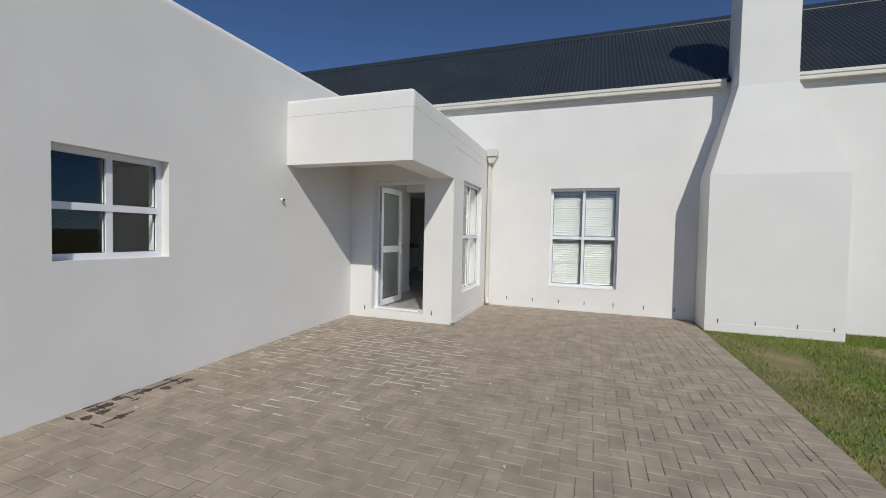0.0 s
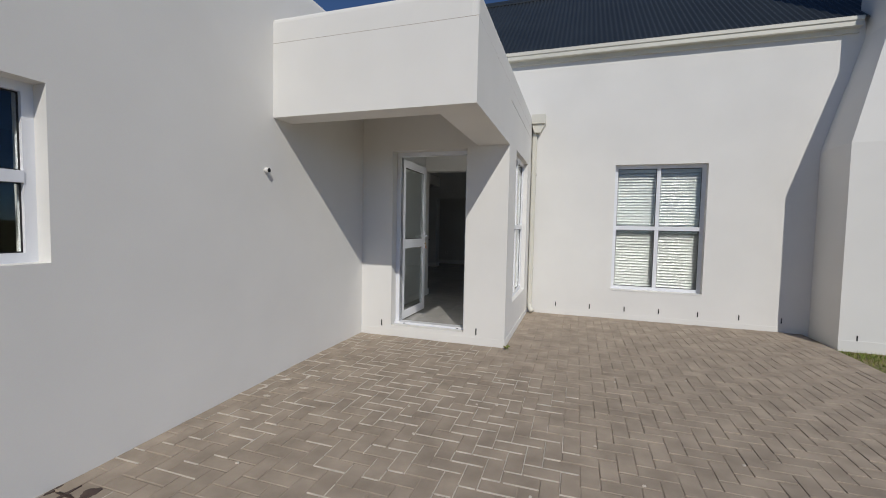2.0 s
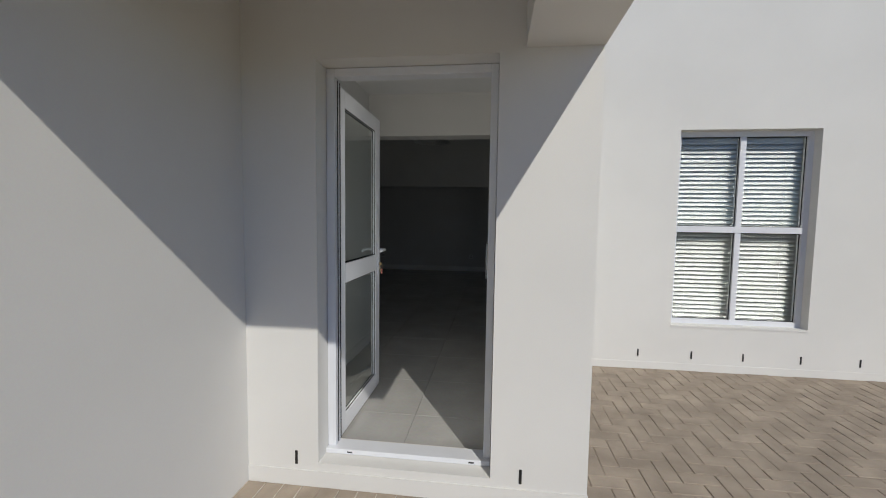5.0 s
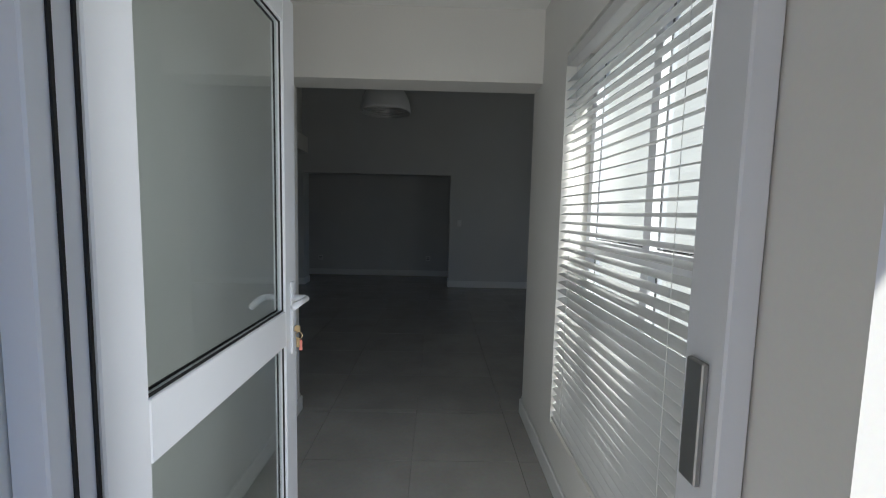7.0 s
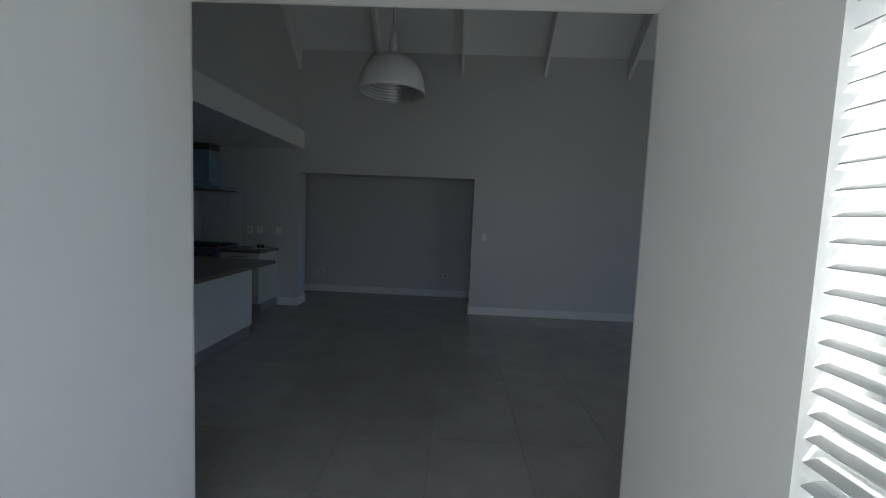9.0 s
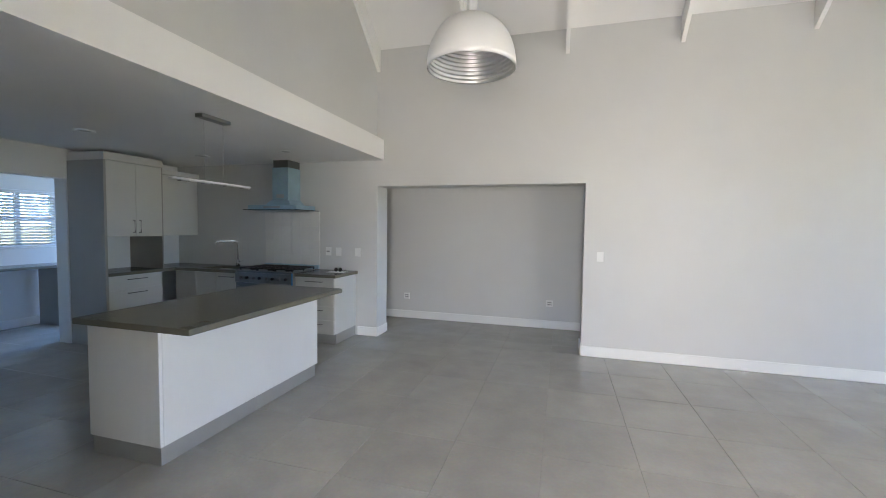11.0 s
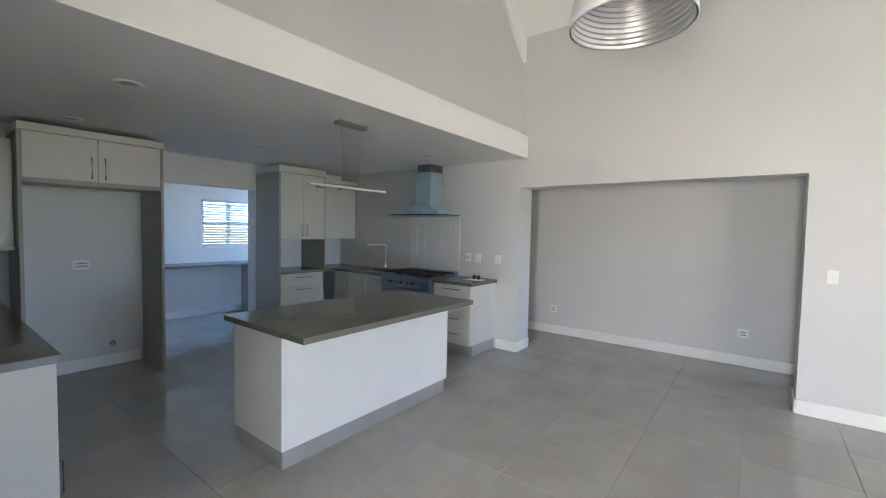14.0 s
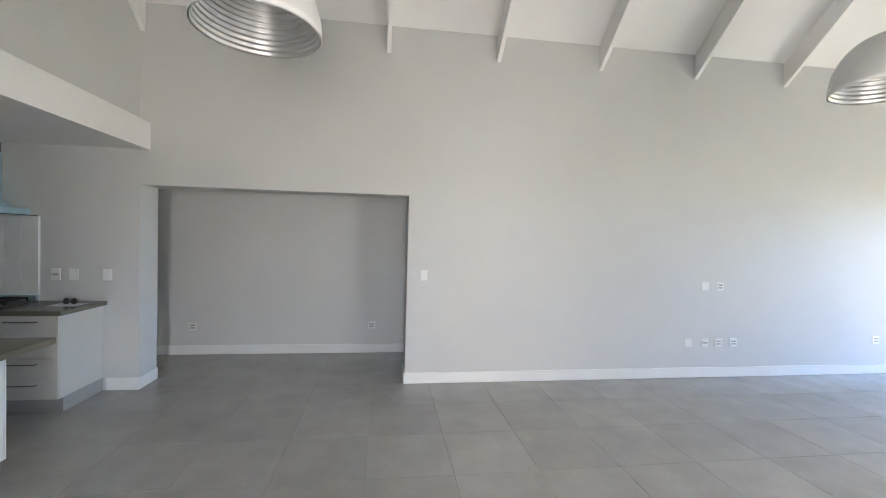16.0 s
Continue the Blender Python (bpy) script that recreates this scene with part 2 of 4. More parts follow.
def thing(name, loc, label, category, group="", kind=""):
    ob = new(name)
    ob.empty_display_size = 0.1
    ob.location = loc
    HOME[ob.name] = Vector(loc)
    return tagged(ob, label, category, group, kind)


def part(name, bm, material, parent, label="", smooth=False):
    ob = new(name, to_mesh(name, bm, material, smooth))
    ob.parent = parent
    if parent.name in HOME:
        ob.matrix_parent_inverse = Matrix.Translation(-HOME[parent.name])
    return tagged(ob, label)


def structure(name, bm, material, label, category, smooth=False):
    return tagged(new(name, to_mesh(name, bm, material, smooth)), label, category, kind="structure")


def single(name, bm, material, label, category, group="", smooth=False):
    return tagged(new(name, to_mesh(name, bm, material, smooth)), label, category, group)


FACE_FRONT = lambda x, y, z: pose(x, y, z)               # local x along +x, depth along +y
FACE_RIGHT = lambda x, y, z: pose(x, y, z, 0, 0, 90)     # seen from +x: local x along +y, depth along -x
FACE_LEFT = lambda x, y, z: pose(x, y, z, 0, 0, -90)     # seen from -x: local x along -y, depth along +x

# ---- the large structure ----
ZF = 0.12
Y1, Y2, YF = 2.19, 2.40, 7.27

# the yard falls gently away from the house
def gz(y):
    return 0.021 * min(0.0, y + 0.9)


# ground
structure("ground", boxes(((-300, -300, -0.5), (300, 300, -0.30))), SOIL, "dry sandy ground with sparse grass around the house", "ground")

# garage wing beside the paving
structure("wall_garage", solid([-0.28, 0.0], [-14.0, 0.0], [-0.5, 3.46], [((-0.5, -4.12, 1.13), (0.5, -3.205, 2.03))]), STUCCO, "long white stuccoed outer wall of the side wing", "wall")
structure("wall_corridor", boxes(((-0.28, 0.0, -0.3), (0.0, Y1, 3.46))), CORRIDOR, "white painted corridor wall", "wall")
cop = [(-0.28, 3.46), (0.0, 3.46)] + [(-0.10 + 0.10 * math.cos(a * math.pi / 12), 3.50 + 0.10 * math.sin(a * math.pi / 12)) for a in range(0, 7)] + [(-0.18 - 0.10 * math.sin(a * math.pi / 12), 3.50 + 0.10 * math.cos(a * math.pi / 12)) for a in range(0, 7)]
structure("trim_garage_parapet", prism(cop, "y", -14.0, Y1), STUCCO, "rounded white plaster parapet along the wall top", "parapet", smooth=False)
# Unseen room, added behind the glass; its gloom is in the wall colour.
structure("wall_garage_inside", solid([-5.3, -0.28], [-5.6, -0.3], [-0.05, 3.0], [((-5.2, -5.5, 0.1), (-0.2, -0.4, 2.6))]), UNLIT_BLACK, "added room behind the small window, painted near-black for its lack of light", "wall")

# porch: front wall with the door, side wall with a window, canopy
structure("wall_porch", solid([0.0, 1.81], [0.0, 0.26], [-0.3, 2.75], [((0.405, -1, ZF + 0.01), (1.328, 1, 2.25))]), STUCCO, "white stuccoed porch wall around the front door", "wall")
structure("wall_porch_side", solid([1.55, 1.81], [0.26, Y1], [-0.3, 2.75], [((1, 0.52, 0.43), (2, 1.72, 2.31))]), STUCCO, "white stuccoed porch side wall with tall window opening", "wall")
structure("ceiling_corridor", boxes(((0.0, 0.26, 2.73), (1.55, Y1, 2.755))), CEIL, "white corridor ceiling", "ceiling")
canopy = thing("porch_canopy", (0.9, -0.8, 2.27), "white plastered flat canopy with rounded parapet over the door", "canopy")
part("fascia", boxes(((0.0, -1.586, 2.27), (1.812, -1.35, 2.893)), ((1.45, -1.35, 2.27), (1.812, -0.002, 2.893))), STUCCO, canopy)
part("upper_wall", boxes(((0.0, -1.35, 2.74), (1.45, -0.002, 2.893)), ((0.0, -0.002, 2.755), (1.812, Y1, 2.893))), STUCCO, canopy)
# Thin dark strip puts the shade line under the parapet into colour.
bmp = bmesh.new()
box(bmp, (0.001, -1.5848, 2.893), (1.8108, Y1 - 0.01, 2.897))
part("shade_line_strip", bmp, JOINT_AND_SHADE, canopy, "thin dark strip for the shade line under the parapet")
bmp = bmesh.new()
box(bmp, (-0.1, -1.584, 2.78), (1.81, Y1 + 0.1, 3.115), 0.05, None, 4)
part("parapet", bmp, STUCCO, canopy, "rounded plaster parapet")

# main house walls
structure("wall_front", solid([-4.7, 9.9], [Y1, Y2], [-0.3, 4.08], [((0.0, 0, -0.5), (1.55, 5, 2.305)), ((3.065, 0, 0.45), (4.29, 5, 2.335))]), STUCCO, "white stuccoed front wall of the main house", "wall")
structure("wall_front_inside", solid([-4.7, 9.6], [Y2, Y2 + 0.012], [0.0, 4.02], [((-0.001, 0, -0.5), (1.551, 5, 2.306)), ((3.03, 0, 0.42), (4.32, 5, 2.36))]), PAINT, "white painted inner face of the front wall", "wall")
structure("wall_far", solid([-5.3, 9.9], [YF, YF + 0.33], [-0.3, 4.3], [((-1.53, 0, -0.5), (1.16, 10, 2.19))]), PAINT, "large white painted wall with a wide hall opening", "wall")
structure("wall_hall", boxes(((-3.4, 8.54, -0.2), (4.3, 8.74, 2.6)), ((-3.6, YF + 0.33, -0.2), (-3.4, 8.74, 2.6)), ((4.3, YF + 0.33, -0.2), (4.5, 8.74, 2.6))), PAINT, "white painted wall of the hall behind the opening", "wall")
structure("ceiling_hall", boxes(((-3.4, YF + 0.33, 2.45), (4.3, 8.54, 2.6))), CEIL, "white hall ceiling", "ceiling")
# End wall is out of view; its opening is added for the lamp.
structure("wall_right", solid([9.6, 9.9], [Y2, YF], [-0.3, 3.6], [((9, 3.15, ZF), (10, 6.65, 2.5))]), PAINT, "unseen white end wall with a wide opening assumed for the light", "wall")
structure("wall_gable", prism([(Y2, 2.813), (Y2, 3.99), (4.86, 6.0), (YF, 3.99), (YF, 2.813)], "x", -1.72, -1.538), PAINT, "white painted wall above the kitchen bulkhead", "wall")
structure("trim_bulkhead", boxes(((-1.62, Y2 + 0.012, 2.54), (-1.44, YF, 2.812))), CEIL, "deep white bulkhead beam at the kitchen edge", "beam")
structure("ceiling_kitchen", boxes(((-5.0, Y2, 2.545), (-1.62, YF, 2.8)), ((-6.7, 4.0, 2.545), (-5.0, YF, 2.8))), CEIL, "flat white kitchen ceiling", "ceiling")
structure("wall_kitchen", solid([-5.2, -5.0], [4.30, YF], [-0.2, 2.545], [((-6, 4.30, -0.5), (-4, 5.72, 2.18))]), PAINT, "white kitchen wall with opening to the laundry", "wall")
structure("wall_fridge", boxes(((-5.2, Y2, -0.2), (-4.66, 4.29, 2.545))), PAINT, "white wall behind the fridge space", "wall")
structure("wall_laundry", solid([-6.8, -6.6], [4.0, YF], [-0.2, 2.545], [((-7, 5.64, 1.26), (-6, 6.58, 2.1))]), PAINT, "white laundry wall with a small window", "wall")
structure("wall_laundry_side", boxes(((-6.6, 4.08, -0.2), (-5.2, 4.28, 2.545))), PAINT, "white laundry side wall", "wall")

# vaulted ceiling with beams, roof over it
YR, SL = (Y2 + YF) / 2, 0.85


def slope_z(y, z0=4.0):
    return z0 + SL * (YF - y if y > YR else y - Y2)


structure("ceiling_vault", prism([(Y2 - 0.02, slope_z(Y2 - 0.02)), (YR, slope_z(YR)), (YF + 0.02, slope_z(YF + 0.02)), (YF + 0.02, slope_z(YF + 0.02) + 0.06), (YR, slope_z(YR) + 0.08), (Y2 - 0.02, slope_z(Y2 - 0.02) + 0.06)], "x", -1.62, 9.75), CEIL, "white boarded vaulted ceiling", "ceiling")
for i in range(9):
    bx = -1.515 + 1.213 * i
    rafter = thing("ceiling_beam", (bx, YR, 4.0), "white painted exposed timber roof beam", "beam", "exposed roof beams")
    for y0, y1 in ((Y2 + 0.014, YR), (YR, YF - 0.002)):
        part("beam_half", prism([(y0, slope_z(y0) - 0.29), (y1, slope_z(y1) - 0.29), (y1, slope_z(y1) - 0.004), (y0, slope_z(y0) - 0.004)], "x", bx - 0.022, bx + 0.022), CEIL, rafter)

# corrugated roof
RS = 0.815


def roof_z(y):
    return 4.09 + RS * (y - 2.15 if y <= 4.95 else 7.75 - y)


def roof_sheet():
    step = 0.0762 / 6
    n = int(17.3 / step)
    verts, faces = [], []
    rows = [2.10, 4.95, 7.80]
    for i in range(n + 1):
        x = -7.6 + i * step
        w = 0.010 * math.sin(2 * math.pi * i / 6)
        for y in rows:
            verts.append((x, y, roof_z(y) + w + 0.05))
    for i in range(n):
        for j in range(2):
            a = i * 3 + j
            faces.append((a, a + 3, a + 4, a + 1))
    me = bpy.data.meshes.new("roof")
    me.from_pydata(verts, [], faces)
    me.materials.append(ROOF)
    return me


roof = tagged(new("roof", roof_sheet()), "charcoal corrugated steel pitched roof", "roof", kind="structure")
part("ridge_cap", prism([(4.75, roof_z(4.75) + 0.085), (4.95, roof_z(4.95) + 0.10), (5.15, roof_z(5.15) + 0.085), (5.15, roof_z(5.15) + 0.06), (4.95, roof_z(4.95) + 0.07), (4.75, roof_z(4.75) + 0.06)], "x", -7.6, 9.66), ROOF, roof)
gable_pts = [(2.0, 3.6), (2.0, roof_z(2.05) + 0.22), (4.95, roof_z(4.95) + 0.42), (8.1, roof_z(7.95) + 0.22), (8.1, 3.6)]
structure("wall_gable_parapet", prism(gable_pts, "x", 9.66, 9.98), STUCCO, "white plastered gable parapet at the roof end", "wall")
gut = [(2.06, 3.985), (2.06, 4.04), (2.045, 4.05), (2.045, 4.09), (2.06, 4.105), (2.16, 4.105), (2.16, 3.985)]
for x0, x1 in ((-4.5, 5.86), (6.78, 9.66)):
    gutter = thing("gutter", ((x0 + x1) / 2, 2.1, 3.985), "cream moulded aluminium gutter under the roof edge", "gutter", "roof gutters")
    part("trough", prism(gut, "x", x0, x1), GUTTER, gutter)
    part("fascia_board", boxes(((x0, 2.145, 3.93), (x1, Y1 - 0.002, 4.10))), GUTTER, gutter)

# chimney
ch = bmesh.new()


def chimney_y(z):
    """The front leans back a little above the shoulder."""
    return 1.53 + 0.20 * min(1.0, max(0.0, (z - 2.44) / 1.42))


lv = [(-0.2, 5.572, 7.345), (2.44, 5.562, 7.335), (3.865, 5.945, 6.725), (6.32, 5.945, 6.70), (6.48, 5.98, 6.665), (6.58, 6.06, 6.585)]
rings = [[ch.verts.new((x, y, z)) for x, y in ((a, chimney_y(z)), (b, chimney_y(z)), (b, Y1 - 0.003 if z < 3.7 else 2.32), (a, Y1 - 0.003 if z < 3.7 else 2.32))] for z, a, b in lv]
for r0, r1 in zip(rings, rings[1:]):
    for k in range(4):
        ch.faces.new((r0[k], r0[(k + 1) % 4], r1[(k + 1) % 4], r1[k]))
ch.faces.new(rings[0][::-1])
ch.faces.new(rings[-1])
bmesh.ops.recalc_face_normals(ch, faces=ch.faces)
chimney = thing("chimney", (6.44, 1.8, 0), "broad white plastered chimney tapering to a tall stack", "chimney")
part("shaft", ch, STUCCO, chimney)
part("base_band", boxes(((5.567, 1.522, -0.2), (7.35, 1.5295, 0.10))), STUCCO, chimney)

# interior floor bed and thresholds
structure("floor", boxes(((0.0, 0.26, -0.2), (1.55, Y2, ZF - 0.006)), ((-6.6, Y2, -0.2), (9.6, YF, ZF - 0.006)), ((-1.53, YF, -0.2), (1.16, YF + 0.33, ZF - 0.006)), ((-3.4, YF + 0.33, -0.2), (4.3, 8.54, ZF - 0.006)), ((0.43, 0.1, -0.1), (1.31, 0.26, ZF - 0.006))), GROUT, "grouted bed of the tiled floor", "floor")


def skirting(name, lo, hi, label="white painted skirting board along the wall"):
    bm = bmesh.new()
    box(bm, lo, hi, 0.005)
    return structure(name, bm, TRIM, label, "skirting")


S0, S1 = ZF + 0.001, ZF + 0.125
skirting("baseboard_far_right", (1.16, YF - 0.016, S0), (9.6, YF - 0.001, S1))
skirting("baseboard_far_stub", (-1.82, YF - 0.016, S0), (-1.53, YF - 0.001, S1))
skirting("baseboard_jamb_left", (-1.53, YF - 0.016, S0), (-1.514, YF + 0.33, S1))
skirting("baseboard_jamb_right", (1.144, YF - 0.016, S0), (1.16, YF + 0.33, S1))
skirting("baseboard_hall", (-3.4, 8.524, S0), (4.3, 8.539, S1))
skirting("baseboard_corridor_left", (0.0005, 0.27, S0), (0.016, Y2 + 0.028, S1 - 0.02))
skirting("baseboard_corridor_right", (1.534, 0.27, S0), (1.5495, Y2 + 0.028, S1 - 0.02))
skirting("baseboard_living_left", (-1.80, Y2 + 0.0125, S0), (0.0005, Y2 + 0.028, S1))
skirting("baseboard_living_right", (1.5495, Y2 + 0.0125, S0), (9.6, Y2 + 0.028, S1))
skirting("baseboard_fridge", (-4.659, 3.24, S0), (-4.644, 4.2, S1))
skirting("baseboard_laundry", (-6.599, 4.3, S0), (-6.584, YF, S1))


# ---- windows and blinds ----
def window(name, w, h, m, label, cols=2, bars=0.5):
    """An aluminium window in local coordinates: x across, y inwards, z up."""
    c = m @ Vector((w / 2, 0.05, 0))
    win = thing(name, c, label, "window", kind="structure")
    f = 0.05
    part("window_frame", boxes(((0, 0, 0), (f, 0.06, h)), ((w - f, 0, 0), (w, 0.06, h)), ((f, 0, 0), (w - f, 0.06, f)), ((f, 0, h - f), (w - f, 0.06, h)), m=m), ALU, win)
    part("transom", boxes(((f, -0.006, h * bars - 0.03), (w - f, 0.064, h * bars + 0.03)), m=m), ALU, win)
    for r, (z0, z1) in enumerate(((f, h * bars - 0.03), (h * bars + 0.03, h - f))):
        part("mullion", boxes(((w / 2 - 0.026, 0.002, z0), (w / 2 + 0.026, 0.058, z1)), m=m), ALU, win)
        for x0, x1 in ((f, w / 2 - 0.026), (w / 2 + 0.026, w - f)):
            g = part("pane", boxes(((x0 - 0.004, 0.027, z0 - 0.004), (x1 + 0.004, 0.033, z1 + 0.004)), m=m), GLASS, win)
            g.visible_shadow = False
            part("gasket", boxes(((x0, 0.022, z0), (x0 + 0.007, 0.026, z1)), ((x1 - 0.007, 0.022, z0), (x1, 0.026, z1)), ((x0, 0.022, z0), (x1, 0.026, z0 + 0.007)), ((x0, 0.022, z1 - 0.007), (x1, 0.026, z1)), m=m), GASKET, g)
    return win


def blind(w, h, m, tilt, label, pitch=0.043, width=0.05):
    """A venetian blind, slats tilted by degrees, hanging in local coordinates."""
    b = thing("venetian_blind", m @ Vector((w / 2, 0, h)), label, "blind", "venetian blinds")
    part("headrail", boxes(((0, -0.028, h - 0.05), (w, 0.028, h)), bevel=0.003, m=m), BLIND, b)
    part("bottom_rail", boxes(((0, -0.025, 0.002), (w, 0.025, 0.018)), bevel=0.003, m=m), BLIND, b)
    n = int((h - 0.08) / pitch)
    sl = None
    for i in range(n):
        z = 0.045 + i * pitch
        if sl is None:
            bm = bmesh.new()
            prof = [(-width / 2, 0), (-width / 4, 0.0022), (0, 0.003), (width / 4, 0.0022), (width / 2, 0), (width / 2, -0.0022), (0, 0.0006), (-width / 2, -0.0022)]
            prism(prof, "x", 0.004, w - 0.004, None, bm)
            bmesh.ops.transform(bm, matrix=pose(0, 0, 0, tilt, 0, 0), verts=bm.verts)
            bmesh.ops.transform(bm, matrix=m, verts=bm.verts)
            bmesh.ops.translate(bm, vec=(0, 0, z), verts=bm.verts)
            sl, first = part("slat", bm, BLIND, b), z
        else:
            o = new("slat", sl.data)
            o.parent, o.matrix_parent_inverse = b, sl.matrix_parent_inverse
            o.location = (0, 0, z - first)
    for x in (0.16, w - 0.16):
        for y in (-0.027, 0.027):
            part("ladder_cord", boxes(((x, y - 0.0008, 0.01), (x + 0.0016, y + 0.0008, h - 0.04)), m=m), BLIND, b)
    return b


WF = FACE_FRONT(3.065, Y1 + 0.10, 0.45)
window("window_front", 1.225, 1.885, WF, "white aluminium four-pane window in the front wall")
blind(1.19, 1.80, FACE_FRONT(3.082, Y1 + 0.20, 0.48), 50, "white venetian blind half closed behind the front window")
structure("sill_front", boxes(((3.065, Y1 - 0.006, 0.435), (4.29, Y1 + 0.10, 0.452))), STUCCO, "white plaster window sill", "sill")
WP = FACE_RIGHT(1.81 - 0.06, 0.52, 0.43)
window("window_porch", 1.20, 1.88, WP, "tall white aluminium four-pane window in the porch side")
blind(1.17, 1.84, FACE_RIGHT(1.575, 0.535, 0.45), -13, "white venetian blind with open slats beside the corridor")
WG = FACE_RIGHT(-0.10, -4.12, 1.13)
window("window_garage", 0.915, 0.90, WG, "small white aluminium window with dark glass", bars=0.48)
WL = pose(-6.68, 6.58, 1.26, 0, 0, -90)
window("window_laundry", 0.94, 0.84, WL, "small white window of the laundry")
blind(0.9, 0.82, pose(-6.61, 6.56, 1.27, 0, 0, -90), 45, "white venetian blind on the laundry window")


# ---- front door ----
def front_door():
    fr = thing("door_frame", (0.9, 0.13, ZF), "white aluminium front door frame with low sill", "door frame", kind="structure")
    y0, y1 = 0.125, 0.205
    part("jamb", boxes(((0.407, y0, ZF + 0.04), (0.455, y1, 2.248)), bevel=0.003), ALU, fr)
    part("jamb", boxes(((1.288, y0, ZF + 0.04), (1.326, y1, 2.248)), bevel=0.003), ALU, fr)
    part("head", boxes(((0.455, y0, 2.205), (1.288, y1, 2.248)), bevel=0.003), ALU, fr)
    part("sill", boxes(((0.407, y0 - 0.03, ZF + 0.012), (1.326, y1, ZF + 0.04)), bevel=0.003), ALU, fr)
    part("gasket", boxes(((0.4555, 0.157, ZF + 0.05), (0.459, 0.162, 2.195)), ((0.4555, 0.193, ZF + 0.05), (0.459, 0.198, 2.195))), GASKET, fr)
    for x in (0.53, 1.21):
        # Slot drawn as a black slip on the sill, its shade painted.
        part("drain_slot_shade", boxes(((x, y0 - 0.0308, ZF + 0.022), (x + 0.03, y0 - 0.0302, ZF + 0.030))), BLACK, fr)
    part("strike_plate", boxes(((1.278, 0.150, 1.16), (1.2875, 0.185, 1.33)), bevel=0.002), STEEL, fr)
    for z in (0.30, 1.95):
        part("hinge", boxes(((0.425, 0.206, z), (0.447, 0.234, z + 0.13)), bevel=0.004), ALU, fr)
    # leaf, swung inwards at a right angle
    d = thing("front_door", (0.40, 0.66, ZF + 0.015), "open white aluminium front door with two glass panes", "door")
    x0, x1, a, b, lo, hi = 0.391, 0.434, 0.236, 1.085, ZF + 0.02, 2.20
    s = 0.10
    part("stile", boxes(((x0, a, lo), (x1, a + s, hi)), bevel=0.003), ALU, d)
    part("stile", boxes(((x0, b - s, lo), (x1, b, hi)), bevel=0.003), ALU, d)
    for z0, z1 in ((lo, lo + 0.11), (1.06, 1.18), (hi - 0.10, hi)):
        part("rail", boxes(((x0, a + s, z0), (x1, b - s, z1)), bevel=0.003), ALU, d)
    for z0, z1 in ((lo + 0.11, 1.06), (1.18, hi - 0.10)):
        g = part("glass_pane", boxes((((x0 + x1) / 2 - 0.003, a + s - 0.005, z0 - 0.005), ((x0 + x1) / 2 + 0.003, b - s + 0.005, z1 + 0.005))), FROST, d, "clear greenish glass pane")
        g.visible_shadow = False
        for xx in (x1 - 0.012, x0 + 0.008):
            part("gasket", boxes(((xx, a + s, z0), (xx + 0.004, a + s + 0.005, z1)), ((xx, b - s - 0.005, z0), (xx + 0.004, b - s, z1)), ((xx, a + s, z0), (xx + 0.004, b - s, z0 + 0.005)), ((xx, a + s, z1 - 0.005), (xx + 0.004, b - s, z1))), GASKET, g)
    for side, sx in ((x1, 1), (x0, -1)):
        lo_x, hi_x = sorted((side, side + sx * 0.008))
        h = part("handle_plate", boxes(((lo_x, b - 0.062, 1.02), (hi_x, b - 0.028, 1.27)), bevel=0.003), ALU, d)
        part("lever", tube([(side + sx * 0.005, b - 0.045, 1.215), (side + sx * 0.045, b - 0.045, 1.215), (side + sx * 0.055, b - 0.06, 1.215), (side + sx * 0.052, b - 0.11, 1.213), (side + sx * 0.046, b - 0.16, 1.208)], 0.0105), ALU, h, "white lever handle", True)
        part("keyhole", lathe([(0.0, -0.005), (0.011, -0.005), (0.011, 0.012), (0.0, 0.012)], (0, 0, 0), 14, Matrix.Translation((side, b - 0.045, 1.105)) @ pose(0, 0, 0, 0, 90 * sx, 0)), STEEL, h)
    k = thing("key_bunch", (x1 + 0.02, b - 0.045, 1.06), "brass keys with a pink tag hanging in the lock", "keys")
    part("key", boxes(((x1 + 0.012, b - 0.047, 1.095), (x1 + 0.029, b - 0.043, 1.117)), ((x1 + 0.01, b - 0.047, 1.10), (x1 + 0.014, b - 0.043, 1.108)), bevel=0.0015), BRASS, k)
    part("key_ring", tube([(x1 + 0.024 + 0.012 * math.cos(t), b - 0.045, 1.082 + 0.012 * math.sin(t)) for t in [i * math.pi / 6 for i in range(13)]], 0.0012, 6), BRASS, k)
    part("spare_key", boxes(((x1 + 0.016, b - 0.05, 1.04), (x1 + 0.027, b - 0.046, 1.075)), bevel=0.0015), BRASS, k)
    part("tag", boxes(((x1 + 0.023, b - 0.044, 1.028), (x1 + 0.035, b - 0.041, 1.066)), bevel=0.0015), PINK, k)


front_door()


